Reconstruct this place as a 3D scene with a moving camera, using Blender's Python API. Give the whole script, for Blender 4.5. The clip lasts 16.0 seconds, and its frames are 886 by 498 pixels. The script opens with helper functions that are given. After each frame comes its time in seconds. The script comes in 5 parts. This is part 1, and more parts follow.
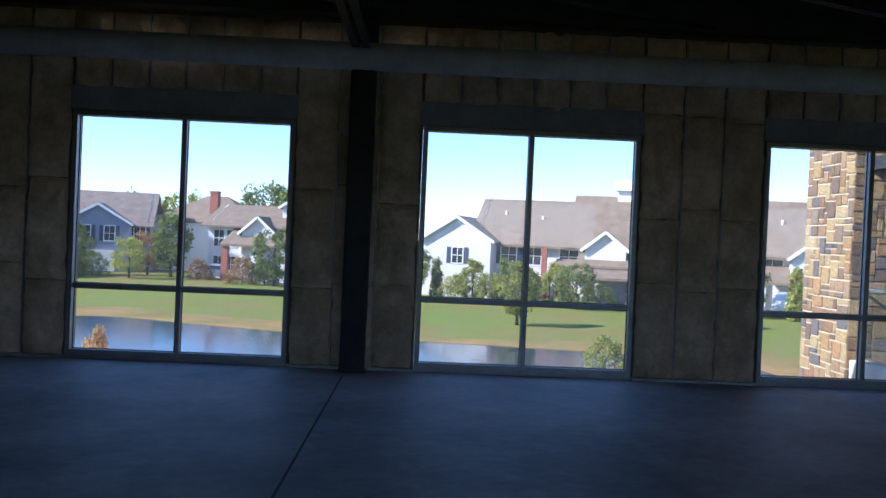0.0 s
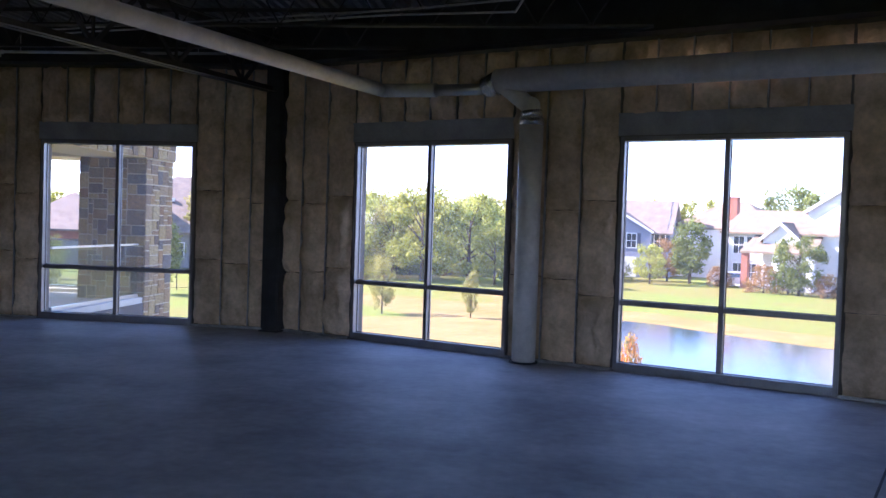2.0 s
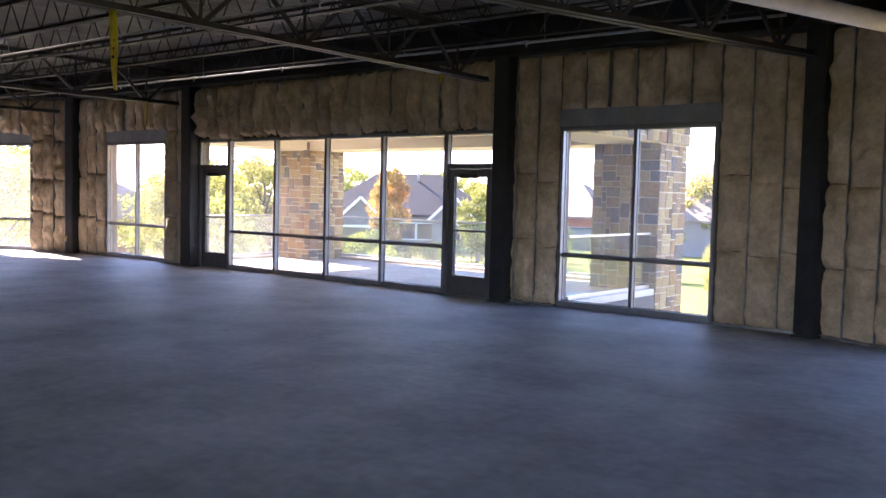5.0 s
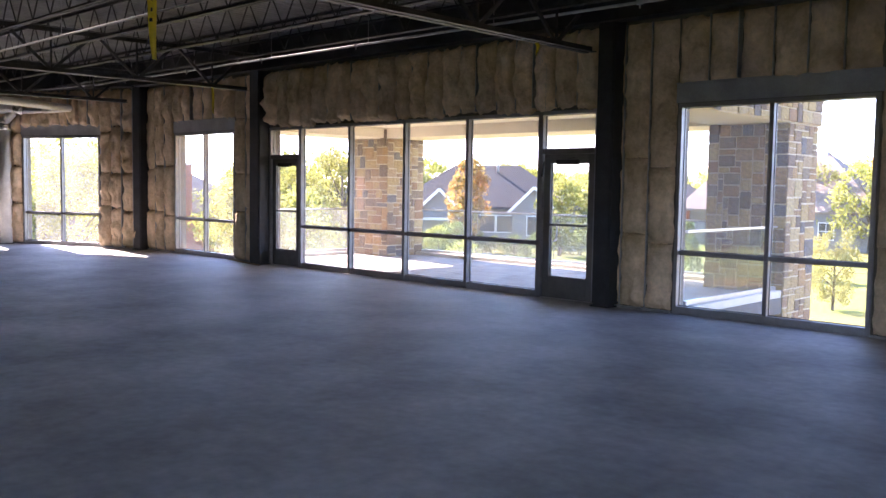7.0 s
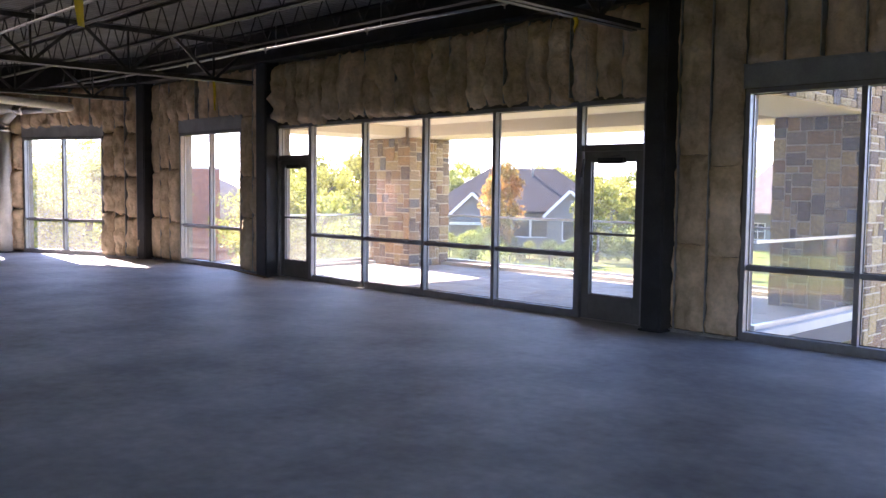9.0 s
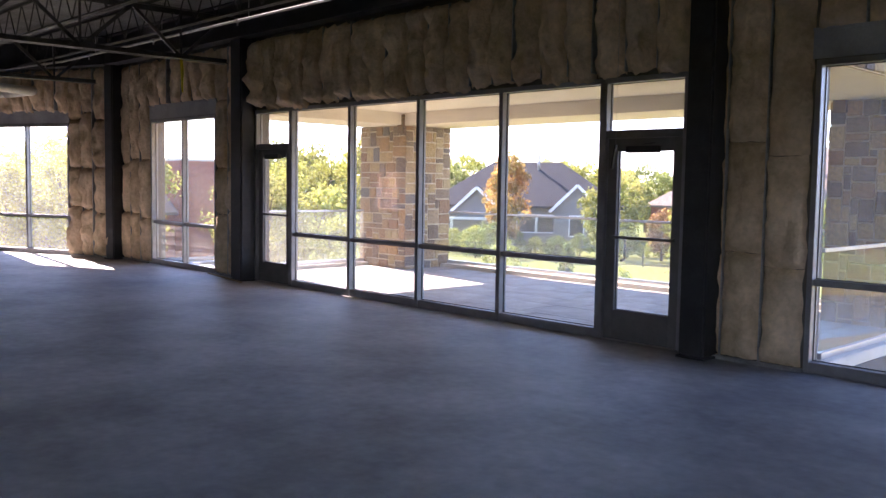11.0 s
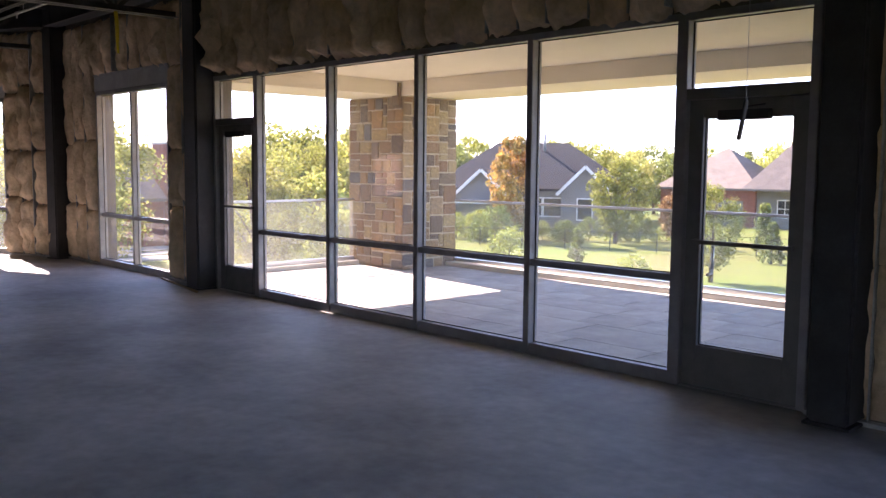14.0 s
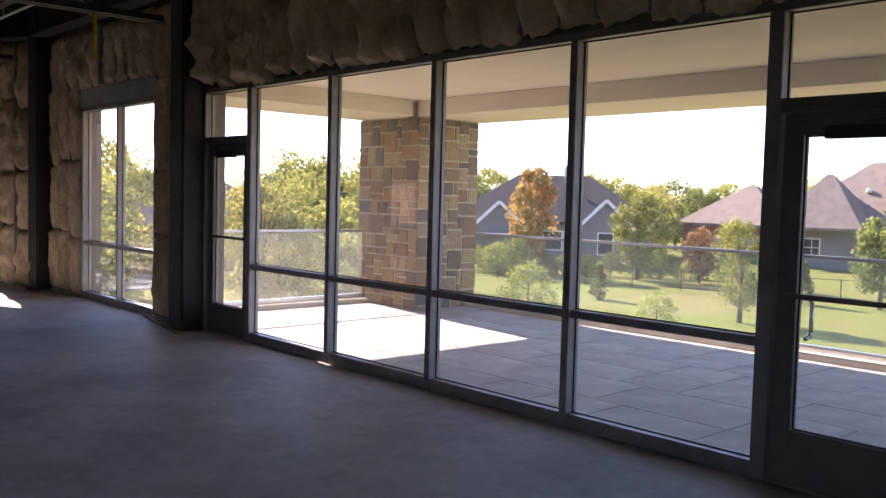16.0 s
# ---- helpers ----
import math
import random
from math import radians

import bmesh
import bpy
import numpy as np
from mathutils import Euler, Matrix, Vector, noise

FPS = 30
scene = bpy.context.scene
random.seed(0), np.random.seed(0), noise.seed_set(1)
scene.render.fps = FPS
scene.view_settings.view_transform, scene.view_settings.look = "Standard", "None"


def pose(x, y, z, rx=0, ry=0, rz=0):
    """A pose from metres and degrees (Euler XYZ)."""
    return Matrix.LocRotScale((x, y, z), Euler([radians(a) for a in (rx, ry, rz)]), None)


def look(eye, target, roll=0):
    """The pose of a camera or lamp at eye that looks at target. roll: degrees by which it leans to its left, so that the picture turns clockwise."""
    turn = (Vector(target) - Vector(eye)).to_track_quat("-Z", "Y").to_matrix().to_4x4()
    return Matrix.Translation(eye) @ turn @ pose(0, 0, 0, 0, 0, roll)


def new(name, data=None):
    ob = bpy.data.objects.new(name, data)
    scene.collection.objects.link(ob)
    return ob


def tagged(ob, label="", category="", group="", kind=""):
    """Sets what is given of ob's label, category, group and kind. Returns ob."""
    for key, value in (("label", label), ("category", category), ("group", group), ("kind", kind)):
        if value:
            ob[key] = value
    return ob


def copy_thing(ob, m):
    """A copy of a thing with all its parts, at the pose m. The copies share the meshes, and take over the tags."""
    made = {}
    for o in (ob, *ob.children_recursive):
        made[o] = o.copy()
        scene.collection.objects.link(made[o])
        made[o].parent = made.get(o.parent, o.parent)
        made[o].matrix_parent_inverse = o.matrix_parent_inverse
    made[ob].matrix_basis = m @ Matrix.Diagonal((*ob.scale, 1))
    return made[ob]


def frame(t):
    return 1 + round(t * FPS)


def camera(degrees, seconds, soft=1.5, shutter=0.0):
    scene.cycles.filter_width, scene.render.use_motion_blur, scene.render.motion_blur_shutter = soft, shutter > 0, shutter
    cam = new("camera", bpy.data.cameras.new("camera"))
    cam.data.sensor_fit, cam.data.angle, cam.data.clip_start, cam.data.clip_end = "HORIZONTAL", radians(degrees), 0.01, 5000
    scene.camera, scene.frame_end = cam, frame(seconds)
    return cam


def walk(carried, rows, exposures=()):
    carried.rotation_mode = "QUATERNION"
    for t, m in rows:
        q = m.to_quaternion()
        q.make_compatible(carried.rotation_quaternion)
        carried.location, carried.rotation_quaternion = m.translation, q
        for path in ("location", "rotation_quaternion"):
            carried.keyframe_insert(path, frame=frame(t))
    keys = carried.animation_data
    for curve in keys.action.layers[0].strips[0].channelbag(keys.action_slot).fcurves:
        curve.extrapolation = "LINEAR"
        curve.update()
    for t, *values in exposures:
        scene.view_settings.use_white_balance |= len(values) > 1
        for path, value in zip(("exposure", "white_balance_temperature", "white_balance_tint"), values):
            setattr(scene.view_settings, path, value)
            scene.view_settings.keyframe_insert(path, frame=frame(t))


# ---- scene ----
cam = camera(53.4, 16.0)
PATH = [
    (0, (-0.101, 0.013, 1.508), (0.756, 1.82, 1.482), 2.5),
    (0.5, (-0.124, 0.032, 1.547), (0.469, 1.942, 1.519), 2.5),
    (1, (-0.211, 0.062, 1.6), (0.091, 2.039, 1.563), 2.4),
    (1.5, (-0.319, 0.1, 1.637), (-0.307, 2.099, 1.582), 2.0),
    (2, (-0.383, 0.089, 1.666), (-0.636, 2.072, 1.607), 1.9),
    (2.5, (-0.439, 0.106, 1.692), (-0.967, 2.034, 1.635), 1.9),
    (3, (-0.56, 0.075, 1.715), (-1.296, 1.934, 1.647), 1.9),
    (3.5, (-0.658, 0.146, 1.693), (-1.588, 1.914, 1.6), 1.9),
    (4, (-0.789, 0.423, 1.695), (-1.897, 2.085, 1.602), 2.3),
    (4.5, (-0.958, 0.742, 1.686), (-2.16, 2.338, 1.583), 2.0),
    (5, (-1.182, 1.045, 1.659), (-2.427, 2.605, 1.539), 1.4),
    (7.5, (-2.727, 2.578, 1.604), (-4.133, 3.995, 1.478), 0.9),
    (8, (-2.962, 2.939, 1.577), (-4.391, 4.334, 1.472), 0.8),
    (8.5, (-3.318, 3.332, 1.565), (-4.756, 4.718, 1.452), 0.5),
    (9, (-3.589, 3.657, 1.611), (-5.022, 5.045, 1.478), 0.7),
    (11.5, (-5.227, 5.363, 1.618), (-6.671, 6.739, 1.468), 1.1),
    (12, (-5.577, 5.668, 1.619), (-7.025, 7.04, 1.474), 1.4),
    (12.5, (-5.938, 5.98, 1.619), (-7.367, 7.37, 1.468), 1.3),
    (13, (-6.24, 6.337, 1.644), (-7.682, 7.713, 1.478), 1.6),
    (13.5, (-6.618, 6.637, 1.638), (-8.062, 8.01, 1.46), 0.8),
    (14, (-6.949, 6.943, 1.624), (-8.39, 8.318, 1.437), 0.5),
    (14.5, (-7.25, 7.266, 1.619), (-8.71, 8.621, 1.444), 1.2),
    (15, (-7.556, 7.506, 1.624), (-9.002, 8.879, 1.465), 1.2),
    (15.5, (-7.819, 7.774, 1.596), (-9.269, 9.144, 1.452), 1.2),
    (16, (-8.01, 7.927, 1.593), (-9.481, 9.276, 1.476), 1.5),
]

# exposure follows the clip's camera: dark at first, brighter once it turns into the room
EXPOSURES = [(0.0, 1.07, 5350, 18), (0.5, 0.86, 6500, 35), (1.0, 0.99, 6650, 37), (1.5, 1.74, 6650, 31), (2.0, 2.44, 5800, 35), (2.5, 2.64, 6000, 30), (3.0, 3.19, 6350, 31), (5.0, 3.34, 6600, 33), (8.5, 3.26, 6550, 33), (11.5, 2.88, 6700, 34), (12.5, 2.92, 6750, 34), (16.0, 2.15, 7000, 35)]
walk(cam, [(t, look(eye, target, roll)) for t, eye, target, roll in PATH], EXPOSURES)

# ---- daylight ----
SUN_EL, SUN_AZ = radians(34.0), math.atan2(0.13, -0.99)
world = bpy.data.worlds.new("world")
scene.world = world
world.use_nodes = True
wn = world.node_tree.nodes
sky = wn.new("ShaderNodeTexSky")
sky.sky_type, sky.sun_disc = "NISHITA", False
sky.air_density, sky.dust_density, sky.ozone_density = 0.75, 0.15, 3.0
sky.sun_elevation, sky.sun_rotation = SUN_EL, math.pi / 2 - SUN_AZ
wn["Background"].inputs["Strength"].default_value = 0.15
world.node_tree.links.new(sky.outputs[0], wn["Background"].inputs["Color"])
sun = new("sun", bpy.data.lights.new("sun", "SUN"))
sun.data.energy, sun.data.angle, sun.data.color = 5.0, radians(0.5), (1.0, 0.93, 0.82)
toward = Vector((math.cos(SUN_EL) * math.cos(SUN_AZ), math.cos(SUN_EL) * math.sin(SUN_AZ), math.sin(SUN_EL)))
sun.matrix_world = look(toward * 60, (0, 0, 0))


# ---- materials ----
def mat(name, base, rough=0.7, metal=0.0, spec=0.5, vary=0.0, scale=3.0, fine=40.0, bump=0.0, second=None, object_random=0.0, island_random=0.0, stretch=(1, 1, 1)):
    """A surface with a base colour that varies at two scales, and fine relief."""
    m = bpy.data.materials.new(name)
    m.use_nodes = True
    n, l = m.node_tree.nodes, m.node_tree.links
    b = n["Principled BSDF"]
    b.inputs["Roughness"].default_value, b.inputs["Metallic"].default_value = rough, metal
    b.inputs["Specular IOR Level"].default_value = spec
    b.inputs["Base Color"].default_value = (*base, 1)
    if not (vary or bump or object_random or island_random):
        return m
    geo, mp = n.new("ShaderNodeTexCoord"), n.new("ShaderNodeMapping")
    mp.inputs["Scale"].default_value = stretch
    l.new(geo.outputs["Object"], mp.inputs[0])
    big, small = n.new("ShaderNodeTexNoise"), n.new("ShaderNodeTexNoise")
    big.inputs["Scale"].default_value, big.inputs["Detail"].default_value, big.inputs["Roughness"].default_value = scale, 6, 0.65
    small.inputs["Scale"].default_value, small.inputs["Detail"].default_value = fine, 4
    for t in (big, small):
        l.new(mp.outputs[0], t.inputs["Vector"])
    ramp = n.new("ShaderNodeValToRGB")
    other = second or tuple(c * (1 - vary) for c in base)
    light = tuple(min(1, c * (1 + 0.5 * vary)) for c in base)
    ramp.color_ramp.elements[0].position, ramp.color_ramp.elements[0].color = 0.36, (*other, 1)
    ramp.color_ramp.elements[1].position, ramp.color_ramp.elements[1].color = 0.66, (*light, 1)
    l.new(big.outputs["Fac"], ramp.inputs[0])
    grain = n.new("ShaderNodeMapRange")
    grain.inputs["From Min"].default_value, grain.inputs["From Max"].default_value = 0.3, 0.7
    grain.inputs["To Min"].default_value, grain.inputs["To Max"].default_value = 1 - 0.35 * vary, 1 + 0.25 * vary
    l.new(small.outputs["Fac"], grain.inputs["Value"])
    value = n.new("ShaderNodeHueSaturation")
    l.new(ramp.outputs[0], value.inputs["Color"])
    out = grain.outputs[0]
    for amount, source in ((object_random, "ShaderNodeObjectInfo"), (island_random, "ShaderNodeNewGeometry")):
        if amount:
            src, rng, mul = n.new(source), n.new("ShaderNodeMapRange"), n.new("ShaderNodeMath")
            rng.inputs["To Min"].default_value, rng.inputs["To Max"].default_value = 1 - amount, 1 + amount
            l.new(src.outputs["Random" if amount is object_random and source == "ShaderNodeObjectInfo" else "Random Per Island"], rng.inputs["Value"])
            mul.operation = "MULTIPLY"
            l.new(out, mul.inputs[0])
            l.new(rng.outputs[0], mul.inputs[1])
            out = mul.outputs[0]
    l.new(out, value.inputs["Value"])
    l.new(value.outputs[0], b.inputs["Base Color"])
    if bump:
        bp = n.new("ShaderNodeBump")
        bp.inputs["Strength"].default_value, bp.inputs["Distance"].default_value = bump, 0.02
        mix = n.new("ShaderNodeMath")
        mix.operation = "ADD"
        l.new(big.outputs["Fac"], mix.inputs[0])
        l.new(small.outputs["Fac"], mix.inputs[1])
        l.new(mix.outputs[0], bp.inputs["Height"])
        l.new(bp.outputs[0], b.inputs["Normal"])
    return m


def glass(name, tint, gloss, rough=0.0, dust_glare=0.02):
    """A thin pane: clear, with a mirror sheen that grows towards grazing views, under a film of dust and imitated
    glare.
    """
    m = bpy.data.materials.new(name)
    m.use_nodes = True
    n, l = m.node_tree.nodes, m.node_tree.links
    n.remove(n["Principled BSDF"])
    clear, sheen, mix, edge = n.new("ShaderNodeBsdfTransparent"), n.new("ShaderNodeBsdfGlossy"), n.new("ShaderNodeMixShader"), n.new("ShaderNodeLayerWeight")
    clear.inputs["Color"].default_value, sheen.inputs["Roughness"].default_value = (*tint, 1), rough
    sheen.inputs["Color"].default_value = (gloss, gloss, gloss, 1)
    edge.inputs["Blend"].default_value = 0.5
    power, most = n.new("ShaderNodeMath"), n.new("ShaderNodeMapRange")
    power.operation, power.inputs[1].default_value = "POWER", 5.0
    most.inputs["To Min"].default_value, most.inputs["To Max"].default_value = 0.07, 0.9
    l.new(edge.outputs["Facing"], power.inputs[0])
    l.new(power.outputs[0], most.inputs["Value"])
    l.new(most.outputs[0], mix.inputs[0])
    l.new(clear.outputs[0], mix.inputs[1])
    l.new(sheen.outputs[0], mix.inputs[2])
    # pale film: some dust, strengthened to stand in for veiling glare on sunlit panes
    dust, film = n.new("ShaderNodeBsdfTranslucent"), n.new("ShaderNodeMixShader")
    dust.inputs["Color"].default_value = (0.9, 0.88, 0.84, 1)
    tex, amount = n.new("ShaderNodeTexNoise"), n.new("ShaderNodeMapRange")
    tex.inputs["Scale"].default_value, tex.inputs["Detail"].default_value = 1.3, 5
    amount.inputs["To Min"].default_value, amount.inputs["To Max"].default_value = 0.4 * dust_glare, 1.6 * dust_glare
    l.new(tex.outputs["Fac"], amount.inputs["Value"])
    l.new(amount.outputs[0], film.inputs[0])
    l.new(mix.outputs[0], film.inputs[1])
    l.new(dust.outputs[0], film.inputs[2])
    l.new(film.outputs[0], n["Material Output"].inputs["Surface"])
    return m


def ramp_by_object(m, colours):
    """Gives every object its own of these colours, multiplied by the material's own pattern."""
    n, l = m.node_tree.nodes, m.node_tree.links
    b = n["Principled BSDF"]
    old = b.inputs["Base Color"].links[0].from_socket
    info, ramp, mul = n.new("ShaderNodeObjectInfo"), n.new("ShaderNodeValToRGB"), n.new("ShaderNodeMix")
    ramp.color_ramp.interpolation = "CONSTANT"
    e = ramp.color_ramp.elements
    while len(e) < len(colours):
        e.new(0.5)
    for k, c in enumerate(colours):
        e[k].position, e[k].color = k / len(colours), (*c, 1)
    mul.data_type, mul.blend_type = "RGBA", "MULTIPLY"
    mul.inputs["Factor"].default_value = 1.0
    l.new(info.outputs["Random"], ramp.inputs[0])
    l.new(old, mul.inputs["A"])
    l.new(ramp.outputs[0], mul.inputs["B"])
    l.new(mul.outputs["Result"], b.inputs["Base Color"])
    return m


CONCRETE = mat("concrete_floor", (0.40, 0.395, 0.385), 0.62, vary=0.34, scale=0.7, fine=9, bump=0.12, spec=0.29)
BATT = mat("fibreglass_insulation", (0.725, 0.558, 0.40), 0.95, vary=0.3, scale=2.4, fine=17, bump=0.9, second=(0.50, 0.375, 0.245), object_random=0.10, spec=0.1)
STUD = mat("galvanised_stud", (0.42, 0.43, 0.44), 0.5, 0.6, vary=0.25, scale=5)
SHEATH = mat("wall_sheathing", (0.16, 0.14, 0.12), 0.9, vary=0.3, scale=2)
HEADER = mat("header_panel", (0.36, 0.365, 0.375), 0.7, vary=0.2, scale=3)
STEEL = mat("dark_primed_steel", (0.035, 0.036, 0.04), 0.6, 0.1, vary=0.4, scale=3)
JOIST = mat("joist_steel", (0.065, 0.065, 0.068), 0.5, 0.5, vary=0.4, scale=4)
DECKING = mat("galvanised_decking", (0.30, 0.30, 0.30), 0.5, 0.3, vary=0.3, scale=2)
ALU = mat("anodised_aluminium", (0.32, 0.32, 0.33), 0.42, 0.6, vary=0.15, scale=6, fine=90)
DOORALU = mat("bronze_aluminium", (0.19, 0.185, 0.18), 0.45, 0.5, vary=0.15, scale=6, fine=90)
GASKET = mat("black_gasket", (0.012, 0.012, 0.012), 0.7)
PIPE = mat("pipe_jacket", (0.72, 0.70, 0.66), 0.55, vary=0.18, scale=2.5, fine=18, bump=0.1)
TAPEFOIL = mat("foil_tape", (0.85, 0.85, 0.84), 0.24, 0.9, vary=0.4, scale=14, bump=0.6)
GALV = mat("galvanised_pipe", (0.42, 0.42, 0.42), 0.5, 0.6, vary=0.2, scale=8)
YELLOW = mat("yellow_tape", (0.72, 0.55, 0.02), 0.5, vary=0.15, scale=6)
BLACK = mat("black_print", (0.01, 0.01, 0.01), 0.6)
PLASTER = mat("plain_wall", (0.32, 0.29, 0.26), 0.9, vary=0.2, scale=1.0)
JOINT = mat("joint_filler", (0.05, 0.05, 0.055), 0.8, vary=0.3, scale=8)
SOFFIT = mat("cream_soffit", (0.78, 0.70, 0.56), 0.85, vary=0.06, scale=1.5, fine=60, bump=0.05)
STONE = ramp_by_object(mat("ledge_stone", (0.9, 0.9, 0.9), 0.9, vary=0.4, scale=6, fine=35, bump=0.9, spec=0.2),
                       [(0.64, 0.46, 0.22), (0.47, 0.30, 0.16), (0.25, 0.22, 0.20), (0.66, 0.50, 0.26), (0.36, 0.25, 0.16), (0.57, 0.35, 0.16), (0.36, 0.27, 0.18), (0.56, 0.40, 0.23), (0.44, 0.26, 0.14), (0.60, 0.43, 0.20), (0.28, 0.20, 0.14), (0.55, 0.37, 0.20)])
MORTAR = mat("mortar", (0.68, 0.56, 0.38), 0.95, vary=0.2, scale=10, fine=60, bump=0.4)
PAVER = mat("stone_paver", (0.42, 0.39, 0.36), 0.75, vary=0.3, scale=1.6, fine=14, bump=0.3, object_random=0.12)
PAVEJOINT = mat("paver_joint", (0.10, 0.09, 0.085), 0.9, vary=0.2, scale=5)
CURB = mat("pale_kerb_stone", (0.62, 0.58, 0.51), 0.8, vary=0.15, scale=4, bump=0.2)
STAINLESS = mat("brushed_stainless", (0.62, 0.61, 0.6), 0.28, 0.9, vary=0.08, scale=10)
PANE = glass("window_glass", (0.93, 0.95, 0.95), 0.9, 0.0, 0.08)
RAILGLASS = glass("rail_glass", (0.74, 0.85, 0.82), 0.9, 0.0, 0.04)


# ---- mesh helpers ----
def box(bm, x0, x1, y0, y1, z0, z1, m=None):
    """A box between those bounds, turned by m; returns its corners."""
    v = [bm.verts.new((x, y, z) if m is None else m @ Vector((x, y, z))) for x in (x0, x1) for y in (y0, y1) for z in (z0, z1)]
    for a, b, c, d in ((0, 1, 3, 2), (4, 6, 7, 5), (0, 4, 5, 1), (2, 3, 7, 6), (0, 2, 6, 4), (1, 5, 7, 3)):
        bm.faces.new((v[a], v[b], v[c], v[d]))
    return v


def tube(bm, a, b, r, r2=None, sides=10, caps=True):
    """A round bar from a to b."""
    a, b = Vector(a), Vector(b)
    q = (b - a).to_track_quat("Z", "Y")
    rings = []
    for p, rr in ((a, r), (b, r if r2 is None else r2)):
        rings.append([bm.verts.new(p + q @ Vector((rr * math.cos(k * math.tau / sides), rr * math.sin(k * math.tau / sides), 0))) for k in range(sides)])
    for k in range(sides):
        f = bm.faces.new((rings[0][k], rings[0][(k + 1) % sides], rings[1][(k + 1) % sides], rings[1][k]))
        f.smooth = sides > 6
    if caps:
        bm.faces.new(rings[0][::-1])
        bm.faces.new(rings[1])


def bar(bm, a, b, w, h):
    """A straight bar of rectangular section from a to b."""
    a, b = Vector(a), Vector(b)
    m = Matrix.Translation(a) @ (b - a).to_track_quat("X", "Z").to_matrix().to_4x4()
    box(bm, 0, (b - a).length, -w / 2, w / 2, -h / 2, h / 2, m)


def angle_bar(bm, x0, x1, y, z, leg, s, t=0.008):
    """A steel angle along x: one leg flat at z, the other upright beside y; s turns it over."""
    o = 1 if y > 0 else -1
    prof = [(y, z), (y + o * leg, z), (y + o * leg, z + s * t), (y + o * t, z + s * t), (y + o * t, z + s * leg), (y, z + s * leg)]
    rows = [[bm.verts.new((x, a, b)) for a, b in prof] for x in (x0, x1)]
    bm.faces.new(rows[0])
    bm.faces.new(rows[1][::-1])
    for k in range(6):
        bm.faces.new((rows[0][k], rows[0][(k + 1) % 6], rows[1][(k + 1) % 6], rows[1][k]))


def bent_rod(bm, pts, r, sides=5):
    """One continuous rod in the x-z plane through pts."""
    rings = []
    for k, p in enumerate(pts):
        a, b = pts[max(0, k - 1)], pts[min(len(pts) - 1, k + 1)]
        flat = Vector((b[0] - a[0], 0, b[2] - a[2])).normalized()
        up = Vector((-flat.z, 0, flat.x))
        grow = 1.0 if k in (0, len(pts) - 1) else 1.8
        rings.append([bm.verts.new(Vector(p) + up * grow * r * math.cos(q * math.tau / sides) + Vector((0, r * math.sin(q * math.tau / sides), 0))) for q in range(sides)])
    for u, v in zip(rings, rings[1:]):
        for q in range(sides):
            bm.faces.new((u[q], u[(q + 1) % sides], v[(q + 1) % sides], v[q]))


def prism(bm, outline, z0, z1):
    """An upright prism over a flat outline, given counter-clockwise."""
    low, high = [bm.verts.new((x, y, z0)) for x, y in outline], [bm.verts.new((x, y, z1)) for x, y in outline]
    n = len(outline)
    bm.faces.new(low[::-1])
    bm.faces.new(high)
    for k in range(n):
        bm.faces.new((low[k], low[(k + 1) % n], high[(k + 1) % n], high[k]))


def mesh_of(name, bm, material, bevel=0.0):
    if bevel:
        bmesh.ops.bevel(bm, geom=bm.edges[:], offset=bevel, segments=2, affect="EDGES", clamp_overlap=True)
    bmesh.ops.recalc_face_normals(bm, faces=bm.faces[:])
    me = bpy.data.meshes.new(name)
    bm.to_mesh(me)
    bm.free()
    me.materials.append(material)
    return me


def part(name, bm, material, parent, label="", bevel=0.0):
    """Links a bmesh as one mesh object under a thing or a part."""
    ob = new(name, mesh_of(name, bm, material, bevel))
    ob.parent = parent
    return tagged(ob, label)


def thing(name, m, label, category, group="", kind=""):
    """An Empty at a thing's base, for its parts."""
    ob = new(name)
    ob.empty_display_size = 0.2
    ob.matrix_world = m
    return tagged(ob, label, category, group, kind)


def solid(name, bm, material, label, category, kind="", group="", m=None, bevel=0.0):
    ob = new(name, mesh_of(name, bm, material, bevel))
    if m is not None:
        ob.matrix_world = m
    return tagged(ob, label, category, group, kind)


# ---- plan: a long front wall, bent back by 24 degrees at both ends ----
XC, YW, HALF, BEND = -13.387, 12.77, 8.937, 24.0
CENTRE = pose(XC, YW, 0)
EAST = pose(XC + HALF, YW, 0, 0, 0, -BEND)
WEST = pose(XC - HALF, YW, 0, 0, 0, BEND)
WIN, PIER, GLASS_LO, GLASS_HI, RAIL_Z = 2.44, 1.42, 0.10, 2.69, 0.805
HEAD_TOP, PANEL_TOP, WALL_TOP = 2.745, 3.0, 3.84
WING = 19.0
wing_windows = [1.40 + k * (WIN + PIER) for k in range(4)]
east_end = EAST @ Vector((WING, 0, 0))
west_end = WEST @ Vector((-WING, 0, 0))
SOUTH = -7.5

# floor slab and roof decking
bm = bmesh.new()
outline = [(west_end.x, SOUTH), (east_end.x, SOUTH), (east_end.x, east_end.y), (XC + HALF, YW), (XC - HALF, YW), (west_end.x, west_end.y)]
prism(bm, [(x, y + 0.05) for x, y in outline], -0.35, 0.0)
solid("floor", bm, CONCRETE, "bare grey concrete slab with scuffs and dust", "floor", "structure")
bm = bmesh.new()
bar(bm, EAST @ Vector((8.38, -0.55, 0.0015)), EAST @ Vector((8.38, -13.5, 0.0015)), 0.018, 0.003)
solid("trim", bm, JOINT, "dark filled control joint across the concrete slab", "floor joint", "structure")

